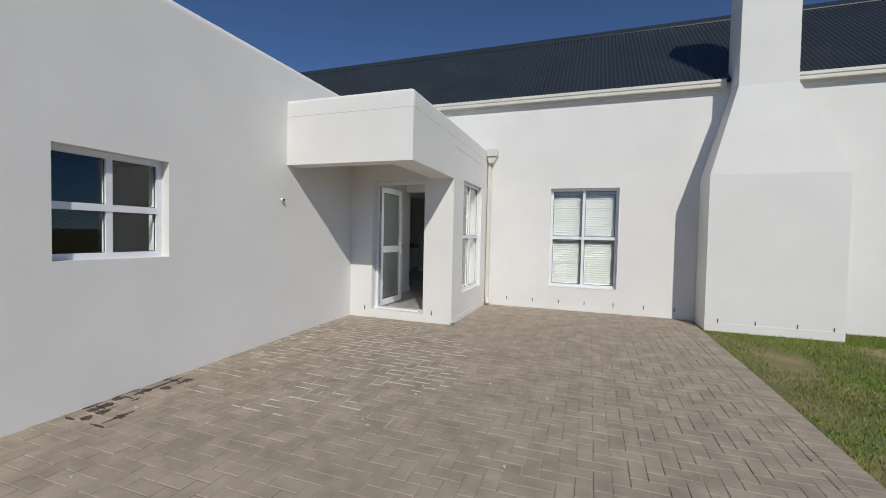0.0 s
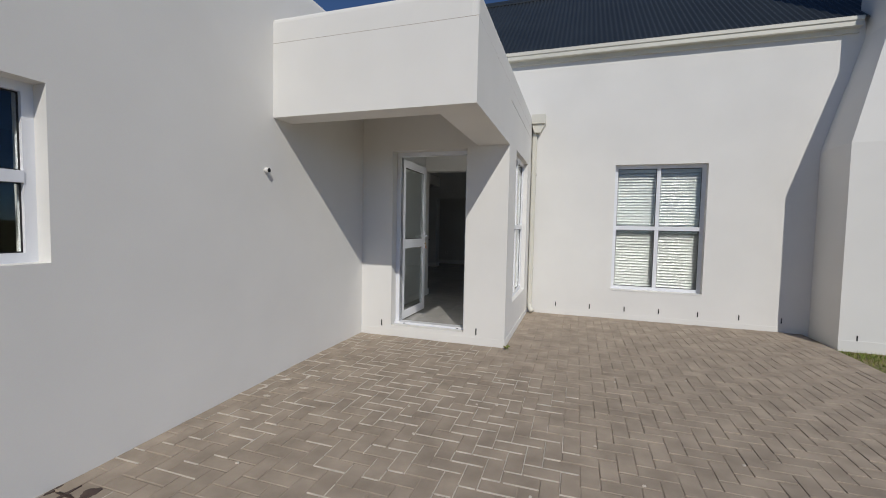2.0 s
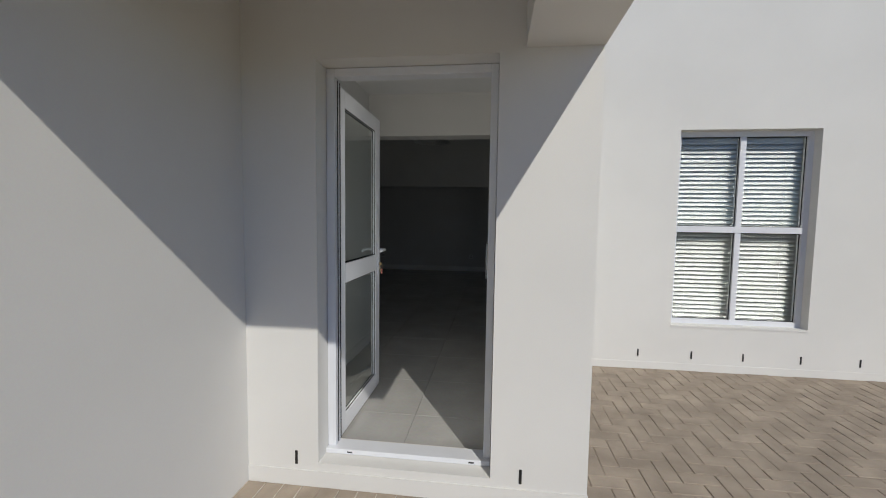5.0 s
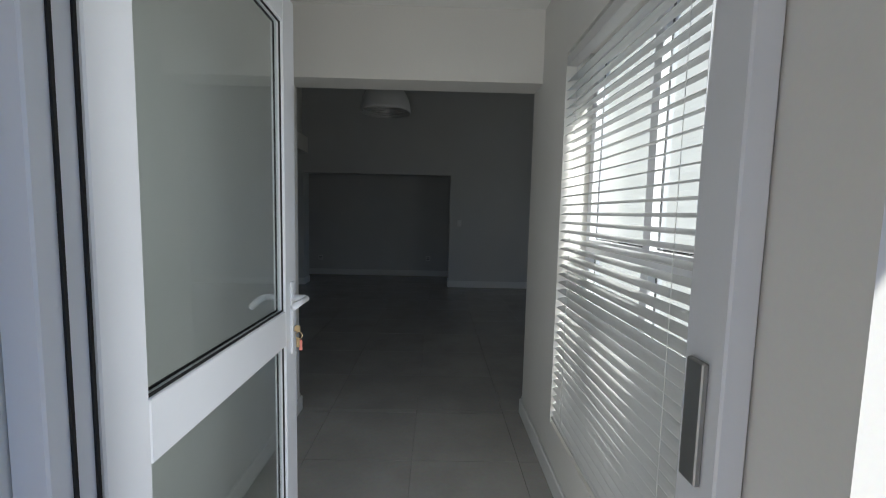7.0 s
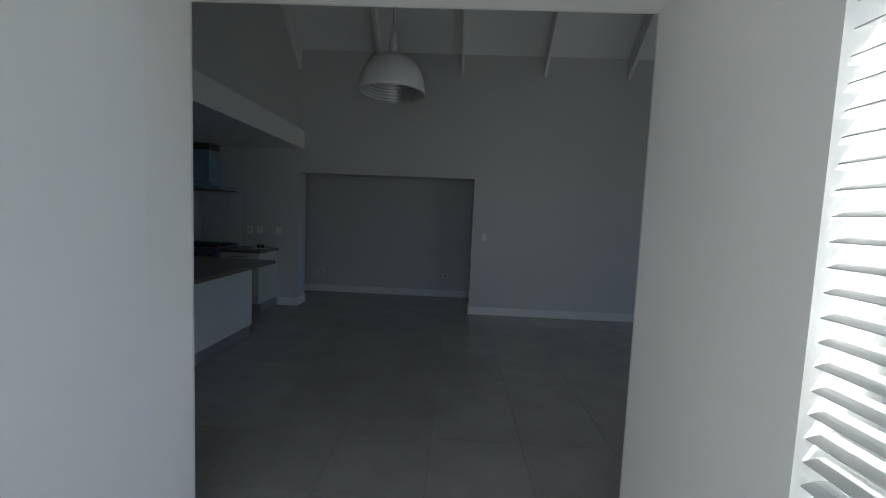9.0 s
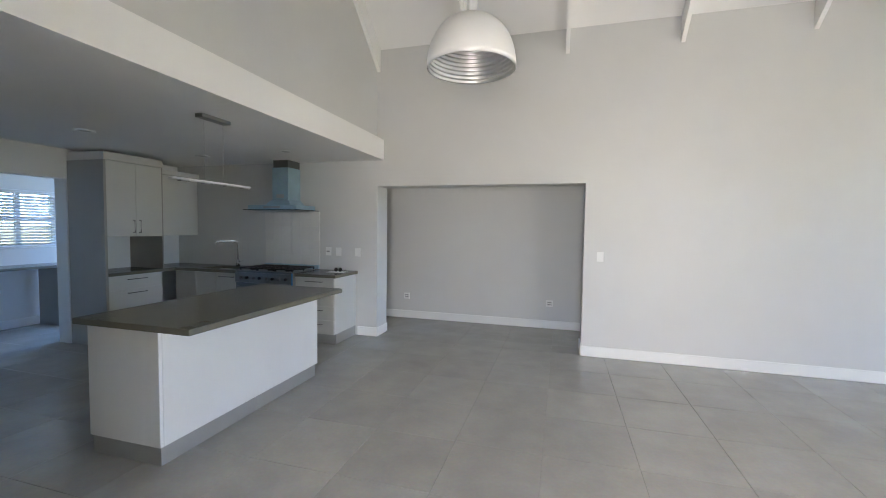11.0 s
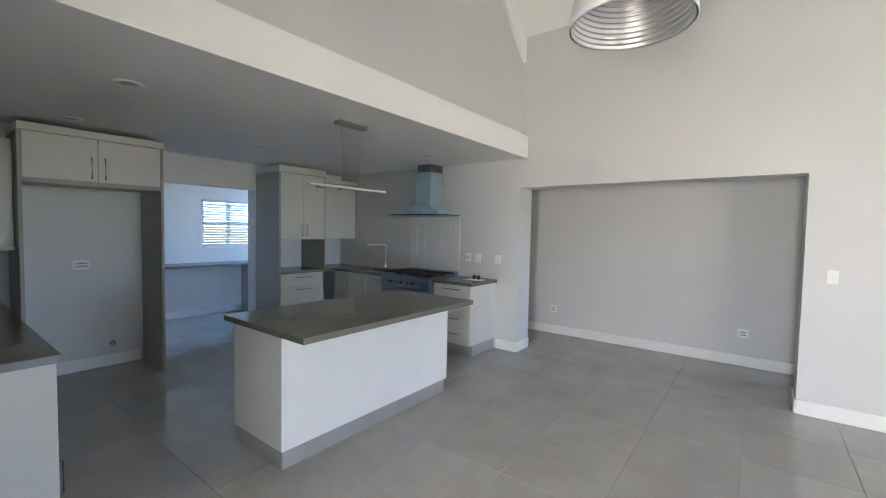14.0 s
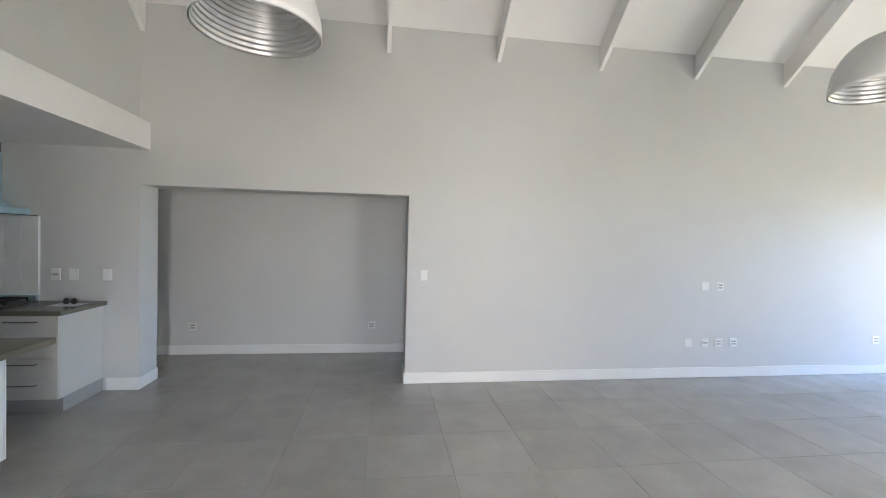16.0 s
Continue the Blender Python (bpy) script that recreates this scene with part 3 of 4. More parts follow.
# ---- outside fittings ----
def downpipe():
    dp = thing("downpipe", (1.9, 2.12, 0), "cream rainwater pipe with hopper and kicked-out shoe", "pipe")
    part("pipe", boxes(((1.822, Y1 - 0.082, 0.14), (1.892, Y1 - 0.012, 2.86)), bevel=0.012), GUTTER, dp)
    part("shoe", tube([(1.857, Y1 - 0.047, 0.15), (1.862, Y1 - 0.055, 0.08), (1.90, Y1 - 0.13, 0.035)], 0.037, 12), GUTTER, dp, "", True)
    hop = bmesh.new()
    prism([(1.815, 2.98), (2.02, 2.98), (2.02, 3.12), (1.815, 3.12)], "y", Y1 - 0.17, Y1 - 0.004, None, hop)
    prism([(1.85, 2.85), (1.945, 2.85), (2.02, 2.979), (1.815, 2.979)], "y", Y1 - 0.14, Y1 - 0.004, None, hop)
    part("hopper", hop, GUTTER, dp)
    for z in (0.7, 2.2):
        part("strap", boxes(((1.818, Y1 - 0.086, z), (1.899, Y1 - 0.001, z + 0.025))), GUTTER, dp)


downpipe()

wire = thing("wall_conduit_stub", (0.01, -1.685, 1.80), "short white conduit stub sticking out of the wall", "conduit")
part("sleeve", tube([(-0.002, -1.685, 1.805), (0.04, -1.685, 1.803)], 0.022, 18), STUCCO, wire, "", True)
# Black end disc; the shade inside the tube is its colour.
part("bore_shade", tube([(0.0402, -1.685, 1.803), (0.0412, -1.685, 1.803)], 0.0185, 18), BLACK, wire, "black disc for the shaded open end of the conduit")


# No hole is cut; a black block carries its inner shade as colour.
def weep(x, y, z, g="weep holes along the wall foot"):
    return single("weep_hole_shade", boxes(((x - 0.007, y - 0.003, z), (x + 0.007, y + 0.004, z + 0.075))), BLACK, "narrow black block for a shaded weep hole low in the white wall", "weep hole", g)


for x in (2.26, 2.77, 3.27, 3.74, 4.25, 4.76, 5.26, 7.55):
    weep(x, Y1, 0.12)
for x in (5.75, 6.25, 6.78, 7.22):
    weep(x, 1.53, 0.09)
for x in (0.28, 1.48):
    weep(x, 0.0, 0.115)
for nm, lo, hi in (("trim_foot_front", (1.94, Y1 - 0.006, -0.1), (5.55, Y1 - 0.001, 0.07)), ("trim_foot_porch", (0.001, -0.006, -0.1), (1.813, -0.001, 0.085)), ("trim_foot_side", (1.8105, 0.0, -0.1), (1.8155, 2.1, 0.08))):
    structure(nm, boxes((lo, hi)), STUCCO, "slightly proud plaster band at the wall foot", "band")

pl = thing("porch_light", (0.73, -0.45, 2.74), "small round white ceiling light under the porch", "lamp")
part("base", lathe([(0.0, 0.0), (0.095, 0.0), (0.095, -0.02), (0.085, -0.026)], (0.73, -0.45, 2.7395), 32), PLASTIC, pl, "", True)
part("diffuser", lathe([(0.085, -0.022), (0.08, -0.04), (0.05, -0.06), (0.0, -0.066)], (0.73, -0.45, 2.7395), 32), PLASTIC, pl, "", True)

# ---- ceiling pendants ----
def pendant(x, y, rim):
    p = thing("pendant_lamp", (x, y, rim), "large white dome pendant lamp with ribbed silver lining", "lamp", "dome pendants")
    R, H = 0.315, 0.36
    outer = [(R * math.cos(a) ** 0.8 if a < 1.5 else 0.03, H * math.sin(a)) for a in [i * (math.pi / 2) / 18 for i in range(18)]]
    outer += [(0.045, H), (0.04, H + 0.02)]
    part("shade", lathe([(R - 0.004, 0.0)] + outer, (x, y, rim), 64), SHADE, p, "white enamel dome", True)
    inner = []
    for i in range(0, 85):
        a = i * (math.pi / 2) / 88
        k = 0.005 * math.sin(i * 2 * math.pi / 5)
        inner.append(((R - 0.008) * math.cos(a) ** 0.8 - 0.004 + k, (H - 0.02) * math.sin(a) + 0.001))
    inner.append((0.0, H - 0.02))
    part("lining", lathe(inner, (x, y, rim), 64), SILVER, p, "ribbed silver reflector", True)
    part("stem", lathe([(0.04, 0.0), (0.04, 0.10), (0.03, 0.12), (0.03, 0.20), (0.012, 0.21), (0.012, slope_z(y) - rim - H - 0.03), (0.05, slope_z(y) - rim - H - 0.03), (0.05, slope_z(y) - rim - H)], (x, y, rim + H), 20), SHADE, p, "", True)
    part("bulb", lathe([(0.0, -0.06), (0.03, -0.05), (0.038, -0.02), (0.03, 0.02), (0.018, 0.05), (0.018, 0.09)], (x, y, rim + 0.22), 20), PLASTIC, p, "", True)


pendant(0.25, 5.0, 2.76)
pendant(4.12, 5.0, 2.76)


def bar_light():
    b = thing("bar_pendant", (-1.965, 4.96, 1.985), "slim silver bar pendant hung on wires over the island", "lamp")
    part("canopy_box", boxes(((-2.01, 4.81, 2.512), (-1.93, 5.11, 2.544)), bevel=0.004), STEEL, b)
    for y in (4.86, 5.06):
        part("wire", tube([(-1.97, y, 2.0), (-1.97, y, 2.513)], 0.0013, 6), STEEL, b)
    part("bar", boxes(((-1.993, 4.54, 1.985), (-1.947, 5.37, 2.001)), bevel=0.006), PLASTIC, b, "frosted pale light bar")
    for y in (4.62, 4.84, 5.07, 5.27):
        part("lamp_head", boxes(((-1.991, y, 1.973), (-1.949, y + 0.085, 1.9845)), bevel=0.003), STEEL, b)


bar_light()
for x, y in ((-2.38, 3.5), (-3.64, 5.06), (-2.37, 6.45), (-3.87, 3.5), (-3.7, 6.5)):
    dl = thing("downlight", (x, y, 2.545), "small round white recessed ceiling downlight", "downlight", "kitchen downlights")
    part("rim", lathe([(0.05, -0.004), (0.078, -0.012), (0.086, -0.006), (0.086, 0.0)], (x, y, 2.544), 28), PLASTIC, dl, "", True)
    part("lens", lathe([(0.0, -0.003), (0.051, -0.003)], (x, y, 2.543), 28), GREYP, dl)


# ---- switches and sockets ----
def plate(name, m, w, h, label, bars=0, holes=0, category="socket", group="wall plates"):
    p = thing(name, m @ Vector((0, 0, 0)), label, category, group)
    part("cover", boxes(((-w / 2, -0.010, -h / 2), (w / 2, 0, h / 2)), bevel=0.003, m=m), PLASTIC, p)
    for i in range(bars):
        x = (i - (bars - 1) / 2) * 0.024
        part("rocker", boxes(((x - 0.010, -0.014, -0.022), (x + 0.010, -0.010, 0.022)), bevel=0.0015, m=m), PLASTIC, p)
    for i in range(holes):
        z = (i - (holes - 1) / 2) * 0.032
        part("outlet", boxes(((-w / 2 + 0.015, -0.0125, z - 0.010), (w / 2 - 0.015, -0.0105, z + 0.010)), m=m), GREYP, p, "grey socket outlet")
        for k in (-0.014, 0.0, 0.014):
            # Uncut pin hole: a small block painted black for the shade within.
            part("pin_hole_shade", boxes(((k - 0.003, -0.0132, z - 0.004), (k + 0.003, -0.0122, z + 0.004)), m=m), BLACK, p)
    return p


def on_far(x, z, y=YF):
    return pose(x, y - 0.0005, z)


plate("light_switch", on_far(1.345, 1.32), 0.075, 0.115, "white light switch beside the hall opening", bars=2, category="switch")
plate("wall_socket", on_far(4.78, 1.235), 0.10, 0.10, "white blank plate on the wall", bars=1)
plate("wall_socket", on_far(4.98, 1.235), 0.10, 0.10, "white double socket on the wall", holes=2)
plate("wall_socket", on_far(4.58, 0.545), 0.10, 0.10, "white blank plate low on the wall")
plate("wall_socket", on_far(4.80, 0.545), 0.10, 0.10, "white aerial plate low on the wall", holes=1)
for x in (4.99, 5.19):
    plate("wall_socket", on_far(x, 0.545), 0.10, 0.10, "white double socket low on the wall", holes=2)
plate("wall_socket", on_far(7.27, 0.56), 0.10, 0.10, "white double socket low on the wall", holes=2)
plate("wall_socket", on_far(0.75, 0.505, 8.54), 0.10, 0.10, "white double socket in the hall", holes=2)
plate("wall_socket", on_far(-1.57, 0.49, 8.54), 0.10, 0.10, "white double socket in the hall", holes=2)
for x, nm, h in ((-2.28, "wall_socket", 1), (-2.12, "light_switch", 0), (-1.82, "light_switch", 0)):
    plate(nm, on_far(x, 1.28), 0.085, 0.115, "white wall plate above the worktop", bars=0 if h else 2, holes=h, category="socket" if h else "switch")
plate("wall_socket", FACE_RIGHT(-4.6595, 3.70, 1.22), 0.13, 0.10, "white double socket in the fridge space", holes=2)
for x, z in ((-0.35, 1.22), (-1.20, 1.20), (-1.52, 1.30)):
    plate("light_switch", pose(x, Y2 + 0.0125, z, 0, 0, 180), 0.085, 0.115, "white light switch on the inner front wall", bars=2, category="switch")
wt = thing("water_point", (-4.65, 3.95, 0.36), "chrome water tap point with blue ring in the fridge space", "tap")
part("flange", lathe([(0.0, 0.0), (0.03, 0.0), (0.026, 0.012), (0.012, 0.014), (0.012, 0.05), (0.0, 0.05)], (0, 0, 0), 20, Matrix.Translation((-4.66, 3.95, 0.36)) @ pose(0, 0, 0, 0, 90, 0)), CHROME, wt, "", True)
part("ring", lathe([(0.016, 0.0), (0.022, 0.0), (0.022, 0.01), (0.016, 0.01)], (0, 0, 0), 20, Matrix.Translation((-4.615, 3.95, 0.36)) @ pose(0, 0, 0, 0, 90, 0)), FILM, wt, "blue plastic ring")


# ---- kitchen ----
def bar_handle(x0, x1, z0, z1, m, parent):
    """A slim bow handle standing off the front."""
    if x1 - x0 > z1 - z0:
        pts = [(x0, -0.001, z0), (x0, -0.028, z0), (x1, -0.028, z0), (x1, -0.001, z0)]
    else:
        pts = [(x0, -0.001, z0), (x0, -0.028, z0), (x0, -0.028, z1), (x0, -0.001, z1)]
    part("handle", tube(pts, 0.0055, 8, m), HANDLE, parent, "dark brushed steel bar handle", True)


def cabinet(name, w, d, z0, z1, m, fronts, label, plinth=0.0, side=CAB, group="kitchen units", ends=True):
    """A cabinet: local x across, y inwards, z up; fronts are (x0, z0, x1, z1, handle)."""
    c = thing(name, m @ Vector((w / 2, d / 2, z0)), label, "cabinet", group)
    part("body", boxes(((0, 0.02, z0 + plinth), (w, d, z1)), m=m), side, c)
    if plinth:
        part("plinth", boxes(((0.0, 0.06, z0), (w, d, z0 + plinth - 0.001)), m=m), PLINTH, c, "brushed grey plinth")
    for x0, a, x1, b, hd in fronts:
        f = part("drawer_front" if hd == "h" else "door", boxes(((x0 + 0.0015, 0, a + 0.0015), (x1 - 0.0015, 0.0185, b - 0.0015)), bevel=0.0015, m=m), CAB, c)
        if hd == "h":
            bar_handle((x0 + x1) / 2 - 0.12, (x0 + x1) / 2 + 0.12, b - 0.05, b - 0.05, m, f)
        elif hd == "l":
            bar_handle(x0 + 0.04, x0 + 0.04, a + 0.05, a + 0.21, m, f)
        elif hd == "r":
            bar_handle(x1 - 0.04, x1 - 0.04, a + 0.05, a + 0.21, m, f)
    return c


def slab(name, lo, hi, label):
    bm = bmesh.new()
    box(bm, lo, hi, 0.003)
    return single(name, bm, STONE, label, "worktop", "stone worktops")


# island
isl = thing("kitchen_island", (-1.72, 4.86, ZF), "off-white kitchen island with plain panels on a grey plinth", "island")
part("plinth", boxes(((-2.05, 4.018, ZF), (-1.470, 5.69, ZF + 0.118))), PLINTH, isl, "brushed grey plinth")
part("front_panel", boxes(((-1.478, 4.03, ZF + 0.12), (-1.46, 5.70, 0.978)), bevel=0.002), ISLAND, isl)
part("end_panel", boxes(((-2.06, 4.005, ZF + 0.12), (-1.46, 4.029, 0.978)), bevel=0.002), ISLAND, isl)
part("end_panel", boxes(((-2.06, 5.701, ZF + 0.12), (-1.46, 5.718, 0.978)), bevel=0.002), ISLAND, isl)
part("carcass", boxes(((-2.06, 4.03, ZF + 0.12), (-1.479, 5.70, 0.977))), ISLAND, isl)
slab("stone_countertop", (-2.14, 3.97, 0.98), (-1.18, 5.725, 1.02), "polished taupe stone top of the kitchen island")

# back run: sink unit, cooker, drawers
YB = YF - 0.60
cabinet("sink_unit", 1.08, 0.575, ZF, 0.98, FACE_FRONT(-4.41, YB + 0.025, 0), [(0, 0.25, 0.36, 0.975, ""), (0.36, 0.25, 0.72, 0.975, "r"), (0.72, 0.25, 1.08, 0.975, "h")], "off-white base unit under the sink", 0.13)
cabinet("drawer_unit", 0.565, 0.575, ZF, 0.98, FACE_FRONT(-2.42, YB + 0.025, 0), [(0, 0.25, 0.565, 0.43, "h"), (0, 0.43, 0.565, 0.61, "h"), (0, 0.61, 0.565, 0.79, "h"), (0, 0.79, 0.565, 0.975, "h")], "off-white kitchen drawer unit with four drawers", 0.13)
slab("stone_countertop", (-2.42, YB, 0.98), (-1.82, YF - 0.002, 1.02), "taupe stone worktop beside the cooker")
wtop = solid([-4.99, -3.335], [5.77, YF - 0.002], [0.98, 1.02], [((-4.39, 5.0, 0), (-3.0, YB, 2)), ((-4.02, YB + 0.10, 0), (-3.52, YF - 0.13, 2))])
single("stone_countertop", wtop, STONE, "taupe stone corner worktop with sink cutout", "worktop", "stone worktops")
sink = thing("sink", (-3.77, 6.95, 0.83), "stainless steel undermounted sink bowl", "sink")
part("bowl", boxes(((-4.04, YB + 0.09, 0.82), (-4.021, YF - 0.12, 0.979)), ((-3.519, YB + 0.09, 0.82), (-3.50, YF - 0.12, 0.979)), ((-4.021, YB + 0.09, 0.82), (-3.519, YB + 0.099, 0.979)), ((-4.021, YF - 0.129, 0.82), (-3.519, YF - 0.12, 0.979)), ((-4.021, YB + 0.099, 0.82), (-3.519, YF - 0.129, 0.83))), STEEL, sink)
part("drain", lathe([(0.0, 0.0), (0.035, 0.0), (0.04, -0.004)], (-3.77, 6.95, 0.835), 20), CHROME, sink)
tap = thing("sink_mixer", (-3.77, 7.18, 1.02), "tall square-arched chrome sink mixer tap", "tap")
part("base", lathe([(0.0, 0.0), (0.028, 0.0), (0.028, 0.05), (0.022, 0.06), (0.022, 0.10), (0.0, 0.10)], (-3.77, 7.18, 1.02), 20), CHROME, tap, "", True)
part("spout", tube([(-3.77, 7.18, 1.10), (-3.77, 7.18, 1.375), (-3.785, 7.17, 1.395), (-3.82, 7.14, 1.40), (-3.95, 7.0, 1.395), (-3.965, 6.985, 1.38), (-3.966, 6.984, 1.35)], 0.016, 12), CHROME, tap, "", True)
part("lever", tube([(-3.75, 7.18, 1.09), (-3.68, 7.17, 1.105)], 0.007, 8), CHROME, tap, "", True)


def cooker():
    x0, x1, y0, y1, t = -3.332, -2.424, YB - 0.02, YF - 0.01, 1.02
    c = thing("range_cooker", ((x0 + x1) / 2, (y0 + y1) / 2, ZF), "wide stainless steel gas range cooker with blue film edge", "cooker")
    part("body", boxes(((x0, y0 + 0.03, ZF + 0.12), (x1, y1, t - 0.02)), bevel=0.003), COOKER, c)
    part("plinth", boxes(((x0 + 0.02, y0 + 0.08, ZF), (x1 - 0.02, y1, ZF + 0.119))), BLACK, c)
    part("hob_plate", boxes(((x0, y0, t - 0.019), (x1, y1, t + 0.006)), bevel=0.004), COOKER, c)
    part("control_panel", boxes(((x0, y0 - 0.005, 0.87), (x1, y0 + 0.03, t - 0.02)), bevel=0.004), COOKER, c)
    for i in range(8):
        kx = x0 + 0.10 + i * (x1 - x0 - 0.2) / 7
        part("knob", lathe([(0.0, 0.0), (0.021, 0.0), (0.018, 0.03), (0.0, 0.032)], (0, 0, 0), 16, Matrix.Translation((kx, y0 - 0.005, 0.935)) @ pose(0, 0, 0, 90, 0, 0)), BLACK if i % 2 else COOKER, c, "", True)
    d = part("oven_door", boxes(((x0 + 0.01, y0, 0.32), (x1 - 0.01, y0 + 0.03, 0.865)), bevel=0.004), COOKER, c)
    part("oven_glass", boxes(((x0 + 0.12, y0 - 0.002, 0.42), (x1 - 0.12, y0 + 0.001, 0.74))), BLACK, d)
    part("oven_handle", tube([(x0 + 0.06, y0, 0.81), (x0 + 0.06, y0 - 0.045, 0.81), (x1 - 0.06, y0 - 0.045, 0.81), (x1 - 0.06, y0, 0.81)], 0.011, 10), COOKER, d, "", True)
    part("film_strip", boxes(((x1 - 0.022, y0 - 0.0095, 0.33), (x1 + 0.001, y0 - 0.0055, t))), BLUE, c, "blue protective film")
    part("splash_upstand", boxes(((x0, y1 - 0.03, t + 0.006), (x1, y1, t + 0.06)), bevel=0.003), FILM, c, "blue filmed steel upstand")
    for i in range(3):
        gx0 = x0 + 0.035 + i * (x1 - x0 - 0.07) / 3
        gx1 = gx0 + (x1 - x0 - 0.07) / 3 - 0.01
        specs = []
        for f in (0.0, 0.33, 0.67, 1.0):
            gx = gx0 + f * (gx1 - gx0 - 0.012)
            specs.append(((gx, y0 + 0.05, t + 0.030), (gx + 0.012, y1 - 0.06, t + 0.045)))
        for f in (0.0, 0.5, 1.0):
            gy = y0 + 0.05 + f * (y1 - y0 - 0.122)
            specs.append(((gx0, gy, t + 0.028), (gx1, gy + 0.012, t + 0.043)))
            for gx in (gx0, gx1 - 0.012):
                specs.append(((gx, gy, t + 0.006), (gx + 0.012, gy + 0.012, t + 0.03)))
        part("pan_support", boxes(*specs), BLACK, c, "black cast iron pan support")
        for gy in (y0 + 0.17, y1 - 0.19):
            part("burner", lathe([(0.055, 0.0), (0.055, 0.012), (0.04, 0.014), (0.04, 0.022), (0.0, 0.024)], ((gx0 + gx1) / 2, gy, t + 0.006), 20), BLACK, c, "", True)


cooker()


def hood():
    h = thing("cooker_hood", (-2.87, 7.1, 1.85), "steel chimney cooker hood in blue film with glass canopy", "hood")
    x0, x1 = -3.335, -2.435
    part("glass_canopy", boxes(((x0, 6.80, 1.845), (x1, YF - 0.005, 1.853)), bevel=0.002), BLUEGLASS, h, "thin glass hood canopy")
    part("motor_box", boxes(((x0 + 0.06, 6.83, 1.855), (x1 - 0.06, YF - 0.005, 1.915)), bevel=0.004), FILM, h)
    part("control_strip", boxes(((x0 + 0.32, 6.826, 1.868), (x1 - 0.32, 6.8295, 1.900))), STEEL, h)
    part("filter", boxes(((x0 + 0.13, 6.87, 1.836), (x1 - 0.13, YF - 0.05, 1.8445))), STEEL, h)
    cone = bmesh.new()
    low = [cone.verts.new(p) for p in ((-3.08, 6.93, 1.916), (-2.66, 6.93, 1.916), (-2.66, YF - 0.006, 1.916), (-3.08, YF - 0.006, 1.916))]
    top = [cone.verts.new(p) for p in ((-3.005, 6.985, 1.995), (-2.735, 6.985, 1.995), (-2.735, YF - 0.006, 1.995), (-3.005, YF - 0.006, 1.995))]
    cone.faces.new(low[::-1])
    cone.faces.new(top)
    for k in range(4):
        cone.faces.new((low[k], low[(k + 1) % 4], top[(k + 1) % 4], top[k]))
    part("collar", cone, FILM, h)
    part("chimney", boxes(((-3.0, 6.99, 1.996), (-2.74, YF - 0.005, 2.44)), bevel=0.003), FILM, h, "blue filmed square duct cover")
    part("upper_duct", boxes(((-2.99, 7.0, 2.441), (-2.75, YF - 0.005, 2.543)), bevel=0.003), COOKER, h, "dark bare steel upper duct")
    part("badge", boxes(((-2.93, 6.986, 2.02), (-2.81, 6.9895, 2.07))), GREYP, h)


hood()

# splashback tiles
sb = structure("splashback", boxes(((-3.34, YF - 0.006, 1.021), (-2.42, YF - 0.0008, 1.84))), WTILE, "white tiled splashback behind the cooker", "splashback")
tm = None
for r in range(4):
    for c in range(6):
        bm = bmesh.new()
        if tm is None:
            box(bm, (0, 0, 0), (0.150, 0.008, 0.201), 0.0015)
            tm = to_mesh("tile", bm, WTILE)
        o = new("tile", tm)
        o.parent = sb
        o.location = (-3.339 + c * 0.153, YF - 0.014, 1.022 + r * 0.2045)

# tall unit by the laundry opening, corner unit
tall = thing("tall_end_panel", (-4.7, 5.745, ZF), "floor to ceiling taupe cabinet end panel by the laundry", "panel")
part("panel", boxes(((-4.998, 5.735, ZF + 0.001), (-4.39, 5.765, 2.401))), CARC, tall)
cabinet("drawer_unit", 0.70, 0.60, ZF, 0.979, FACE_RIGHT(-4.395, 5.77, 0), [(0, 0.25, 0.70, 0.53, "h"), (0, 0.53, 0.70, 0.80, "h"), (0, 0.80, 0.70, 0.975, "h")], "off-white corner drawer unit below the tall cupboard", 0.13)
cabinet("wall_cupboard", 0.72, 0.60, 1.47, 2.40, FACE_RIGHT(-4.395, 5.768, 0), [(0, 1.47, 0.36, 2.40, "r"), (0.36, 1.47, 0.72, 2.40, "l")], "tall off-white double wall cupboard", 0.0, CARC)
single("cupboard_cornice", boxes(((-4.998, 5.735, 2.402), (-4.38, 6.50, 2.50)), bevel=0.004), CAB, "off-white cornice above the wall cupboard", "cornice", "cornices")
cabinet("wall_cupboard", 0.70, 0.42, 1.47, 2.34, FACE_RIGHT(-4.575, 6.56, 0), [(0, 1.47, 0.68, 2.34, "l")], "off-white corner wall cupboard", 0.0, CARC)
single("cupboard_cornice", boxes(((-4.995, 6.51, 2.345), (-4.565, YF - 0.002, 2.41)), bevel=0.004), CAB, "off-white cornice above the corner cupboard", "cornice", "cornices")
single("cupboard_divider", boxes(((-4.998, 6.49, 1.021), (-4.40, 6.507, 2.40))), CARC, "taupe divider panel between cupboards", "panel")

# fridge space
frs = thing("fridge_surround", (-4.35, 3.72, ZF), "taupe fridge housing with two off-white top doors", "cabinet")
part("side_panel", boxes(((-4.655, 4.225, ZF + 0.001), (-4.06, 4.25, 2.42))), CARC, frs)
part("side_panel", boxes(((-4.655, 3.19, ZF + 0.001), (-4.06, 3.215, 2.42))), CARC, frs)
part("top_box", boxes(((-4.655, 3.216, 2.0), (-4.08, 4.224, 2.42))), CARC, frs)
mfr = FACE_RIGHT(-4.06, 3.216, 0)
